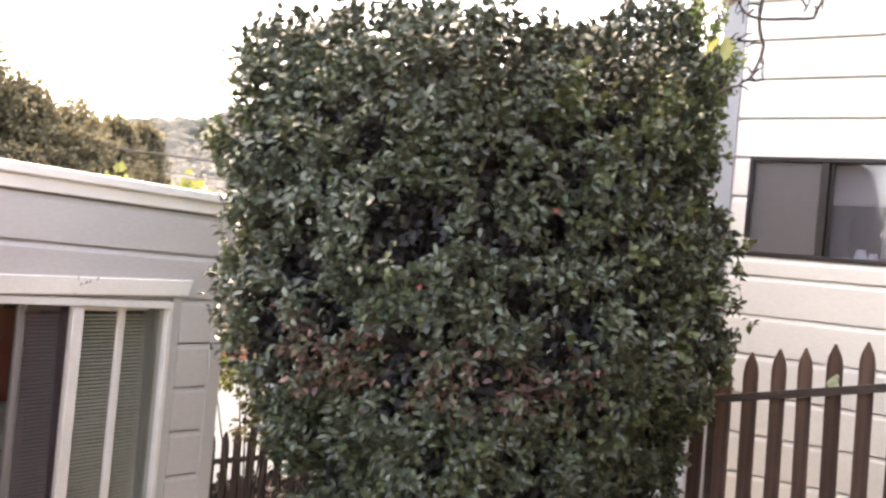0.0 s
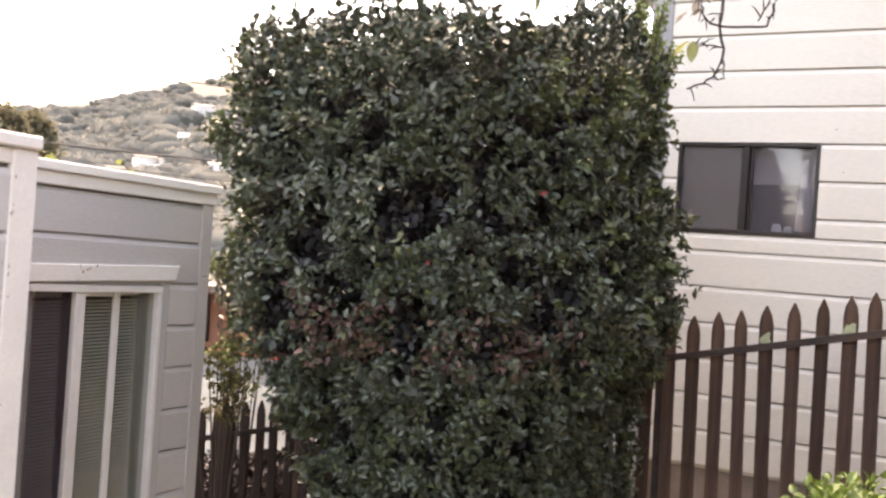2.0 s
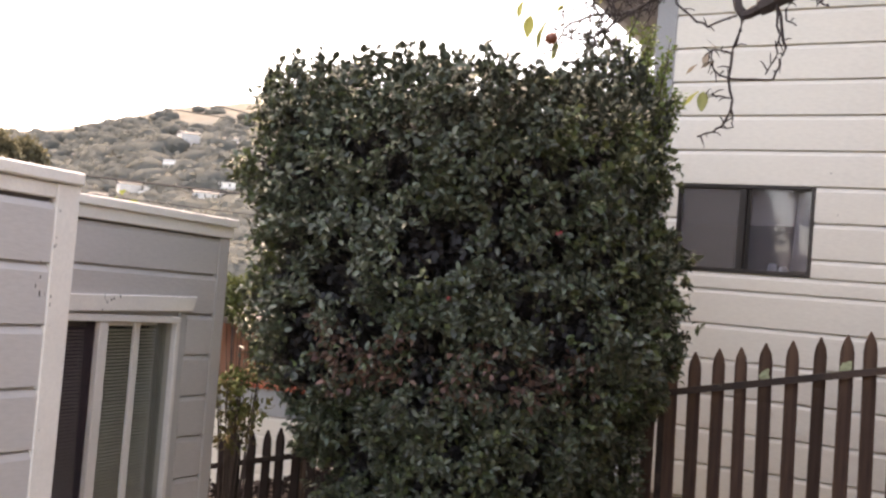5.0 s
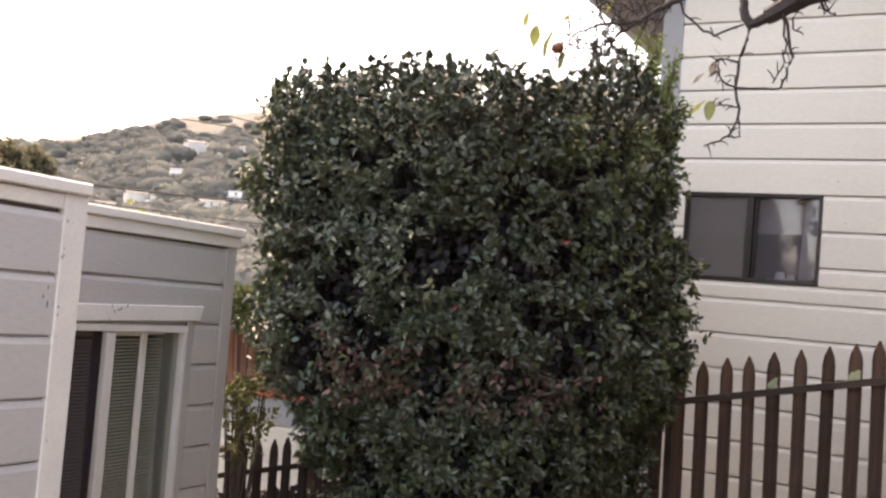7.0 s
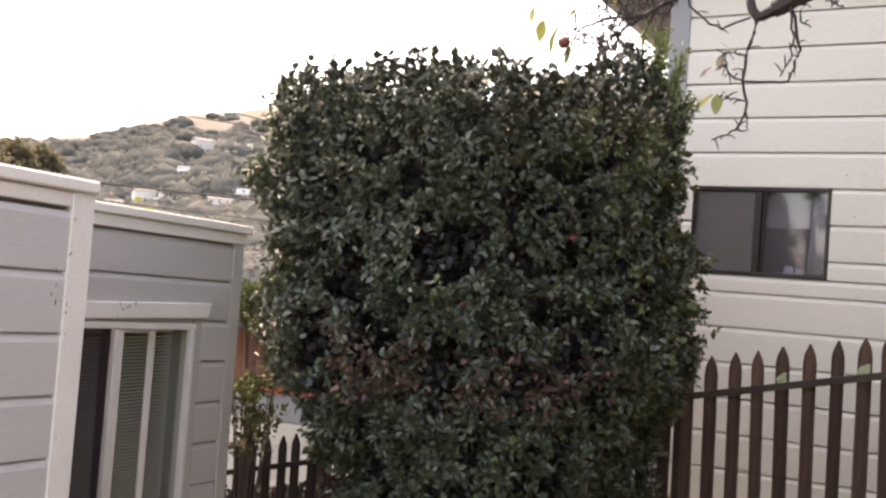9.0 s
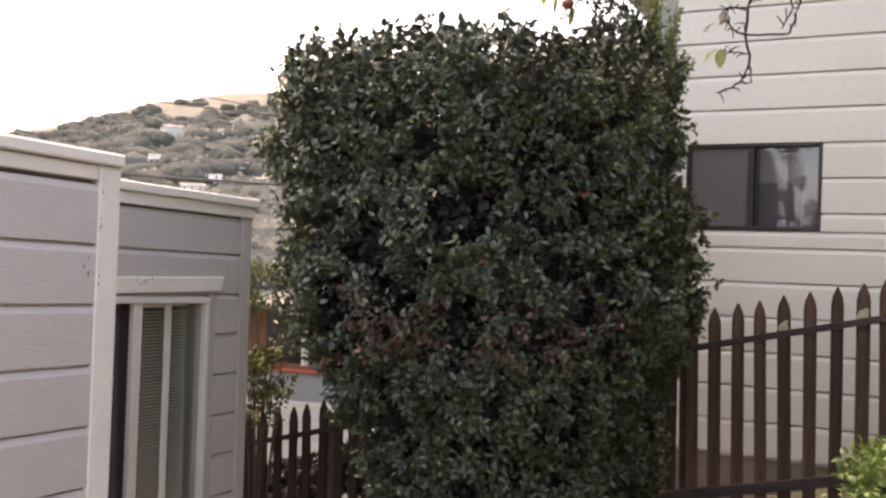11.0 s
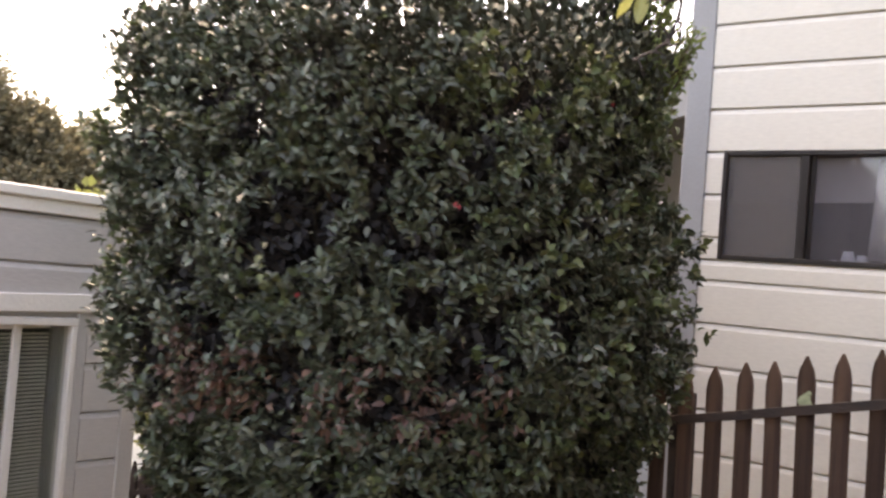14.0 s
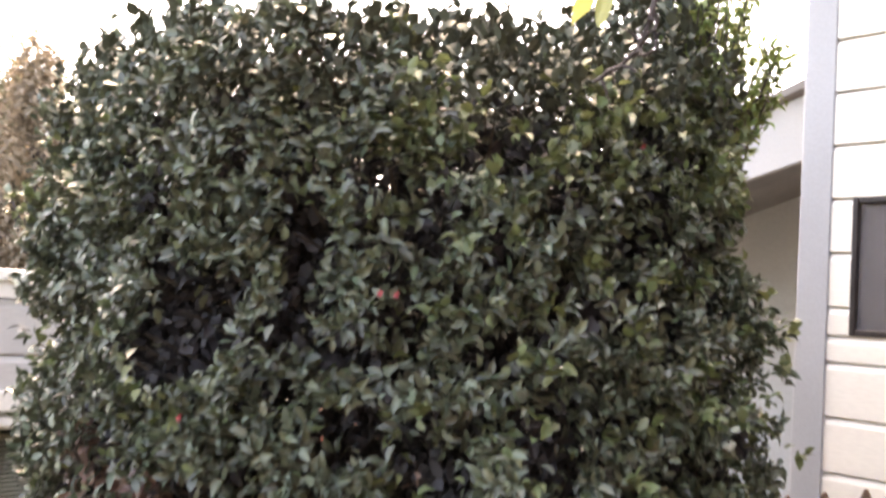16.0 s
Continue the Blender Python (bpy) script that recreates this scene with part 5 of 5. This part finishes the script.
    for p, d, s, mm in [((-1.66, 3.4, 3.00), (-0.35, 0, -0.6), 0.10, ym), ((-1.62, 3.4, 2.93), (-0.3, 0.2, -0.7), 0.11, ym), ((-1.54, 3.4, 2.89), (-0.4, -0.1, -0.8), 0.17, ym), ((-1.50, 3.4, 2.80), (0.05, 0.1, -1), 0.09, ym),
                        ((-1.28, 3.4, 3.06), (0.05, 0, -1), 0.11, ym), ((-0.83, 3.4, 2.54), (-0.7, 0, -0.45), 0.09, ym), ((-0.815, 3.4, 2.545), (0.0, 0.1, -1), 0.09, ym), ((-1.45, 3.4, 2.97), (-0.6, 0, -0.3), 0.07, ym),
                        ((-0.77, 3.39, 2.72), (-0.4, 0.1, 0.7), 0.06, gm2), ((-0.80, 3.38, 2.70), (-0.2, 0.3, -0.6), 0.06, gm2), ((-0.77, 3.39, 2.665), (-0.9, 0, -0.2), 0.07, gm2), ((-0.84, 3.39, 2.655), (-0.9, 0, -0.5), 0.07, gm2)]:
        o = part("leaf", mm, None, tr, "yellow-green hanging leaf" if mm is ym else "pale withered leaf")
        o.matrix_local = Matrix.Translation(p) @ Vector(d).to_track_quat("Y", "Z").to_matrix().to_4x4() @ Matrix.Scale(s, 4)
    fr = bmesh.new()
    bmesh.ops.create_uvsphere(fr, u_segments=14, v_segments=9, radius=0.030)
    for vert in fr.verts:
        vert.co *= 1 + 0.12 * noise.noise(vert.co * 60)
        vert.co.z *= 0.9
    o = part("fruit", fr, fruit_skin, tr, "withered reddish fruit", True)
    o.location = (-1.515, 3.4, 2.815)
    part("stalk", tube([(-1.515, 3.4, 2.84), (-1.49, 3.4, 2.88)], 0.003, 5), bark, tr)


fruit_tree()


# ---- unseen house added behind the viewer to close the place ----
own = thing("added_home", "unseen tall grey house added behind the viewer, with a dark lower storey", "house")
ow = part("wall", block(-11.0, -5.60, -6.64, -6.5, -2.0, 4.6, bevel=0), grey_wall, own)
boards(ow, shade_paint, [(5.60, 11.0, 3.22 + k * PITCH, PITCH) for k in range(5)], pose(0, -6.5, 0, 0, 0, 180))
boards(ow, fence_dark, [(5.60, 11.0, 0.35 + k * PITCH, PITCH) for k in range(12)], pose(0, -6.5, 0, 0, 0, 180))
part("roof", prism([(-12.5, 4.65), (-6.3, 4.65), (-6.3, 4.80), (-9.0, 5.6), (-12.5, 4.80)], 5.83), roof_felt, own).location = (-11.3, 0, 0)
part("end_wall", block(-11.0, -10.86, -12.0, -6.65, -2.0, 4.6, bevel=0), grey_wall, own)
part("end_wall", block(-5.74, -5.60, -12.0, -6.65, -2.0, 4.6, bevel=0), grey_wall, own)
# white wall added only to give the house window something pale to mirror
part("rear_wing", block(-5.59, 4.0, -12.0, -11.86, -2.5, 3.0, bevel=0), house_paint, own, "unseen white wall added to pale the window's reflection")
for x in (-9.5, -7.2):
    part("window", block(x - 0.6, x + 0.6, -6.46, -6.43, 0.9, 2.1), dark_glass, own)

# ---- shrubs ----
def shrub(name, label, x, y, top, rad, n, leaf, mat, seed, low=0.5):
    rng = np.random.default_rng(seed)
    g = ground_height(x, y) - 0.05
    ob = thing(name, label, "shrub", at=(x, y, g))
    H = top - g
    r2 = random.Random(seed)
    cs, rs = [], []
    for k in range(16):
        a, q = r2.uniform(0, 6.28), r2.uniform(0.1, 1)
        c = (rad * 0.75 * q * math.cos(a), rad * 0.75 * q * math.sin(a), H * (low + (0.88 - low) * r2.random()))
        cs.append(c)
        rs.append(rad * r2.uniform(0.25, 0.4))
        part("stem", tube(bend([(0.1 * math.cos(a) * rad, 0.1 * math.sin(a) * rad, 0), (c[0] * 0.5, c[1] * 0.5, H * 0.4), c], 3), [0.012 - 0.0014 * i for i in range(7)], 5), bark, ob)
    P, W = clumps(cs, rs, n // 16, rng)
    P[:, 2] = np.minimum(P[:, 2], H * rng.uniform(0.9, 1.0, len(P)))
    leaves("foliage", P, W, rng.uniform(0.7, 1.3, len(P)) * leaf, mat, ob, rng=rng)
    return ob


shrub("garden_shrub", "low fresh green shrub beside the path", 0.16, 2.55, 1.10, 0.50, 6400, 0.034, leaf_shrub, 71)
shrub("thin_shrub", "thin open shrub with yellow-green and reddish leaves by the fence", -4.18, 4.60, 1.22, 0.36, 900, 0.040, leaf_thin, 72, 0.58)
shrub("hedgerow_shrub", "leafy yellow-green shrub against the neighbouring house", -7.2, 8.4, 2.0, 0.55, 1500, 0.055, leaf_hedgerow, 74, 0.78)

for x, y, top, rad in [(-4.62, 5.55, 0.0, 0.4), (-3.85, 5.5, 0.28, 0.34), (-5.3, 5.6, -0.1, 0.5)]:
    shrub("ivy_mound", "dark reddish brown ivy mound behind the picket fence", x, y, top, rad, 2600, 0.055, leaf_ivy, int(90 - x * 10))

# ---- neighbour's house down the slope ----
nb = thing("neighbour_house", "lower neighbouring house with grey siding and red coping", "house")
NY = 9.0
nw = part("wall", block(-12, -5.2, NY, NY + 0.15, -4.5, 0.24, bevel=0), house_paint, nb)
boards(nw, house_paint, [(-12, -5.2, -0.09 - PITCH * (k + 1), PITCH) for k in range(14)], Matrix.Translation((0, NY, 0)))
part("band", block(-12, -5.2, NY - 0.03, NY - 0.002, -0.085, 0.24, bevel=0.004), grey_wall, nb, "grey band below the coping")
part("coping", block(-12, -5.2, NY - 0.06, NY + 0.2, 0.245, 0.285, bevel=0.006), red_coping, nb, "red coping")
part("upper_wall", block(-12, -5.2, NY + 1.3, NY + 1.45, -0.5, 1.0, bevel=0), red_wall, nb, "dull red upper wall")
for x in (-10.4, -8.6, -6.95, -5.6):
    part("post", block(x, x + 0.07, NY + 0.06, NY + 0.13, 0.33, 1.0), trim_paint, nb)
for x in (-9.8, -8.0, -6.3):
    part("window", block(x - 0.4, x + 0.4, NY + 1.26, NY + 1.298, 0.2, 0.9), dark_glass, nb)
part("roof", block(-12, -5.1, NY - 0.1, NY + 1.6, 1.005, 1.09), brown_wall, nb)
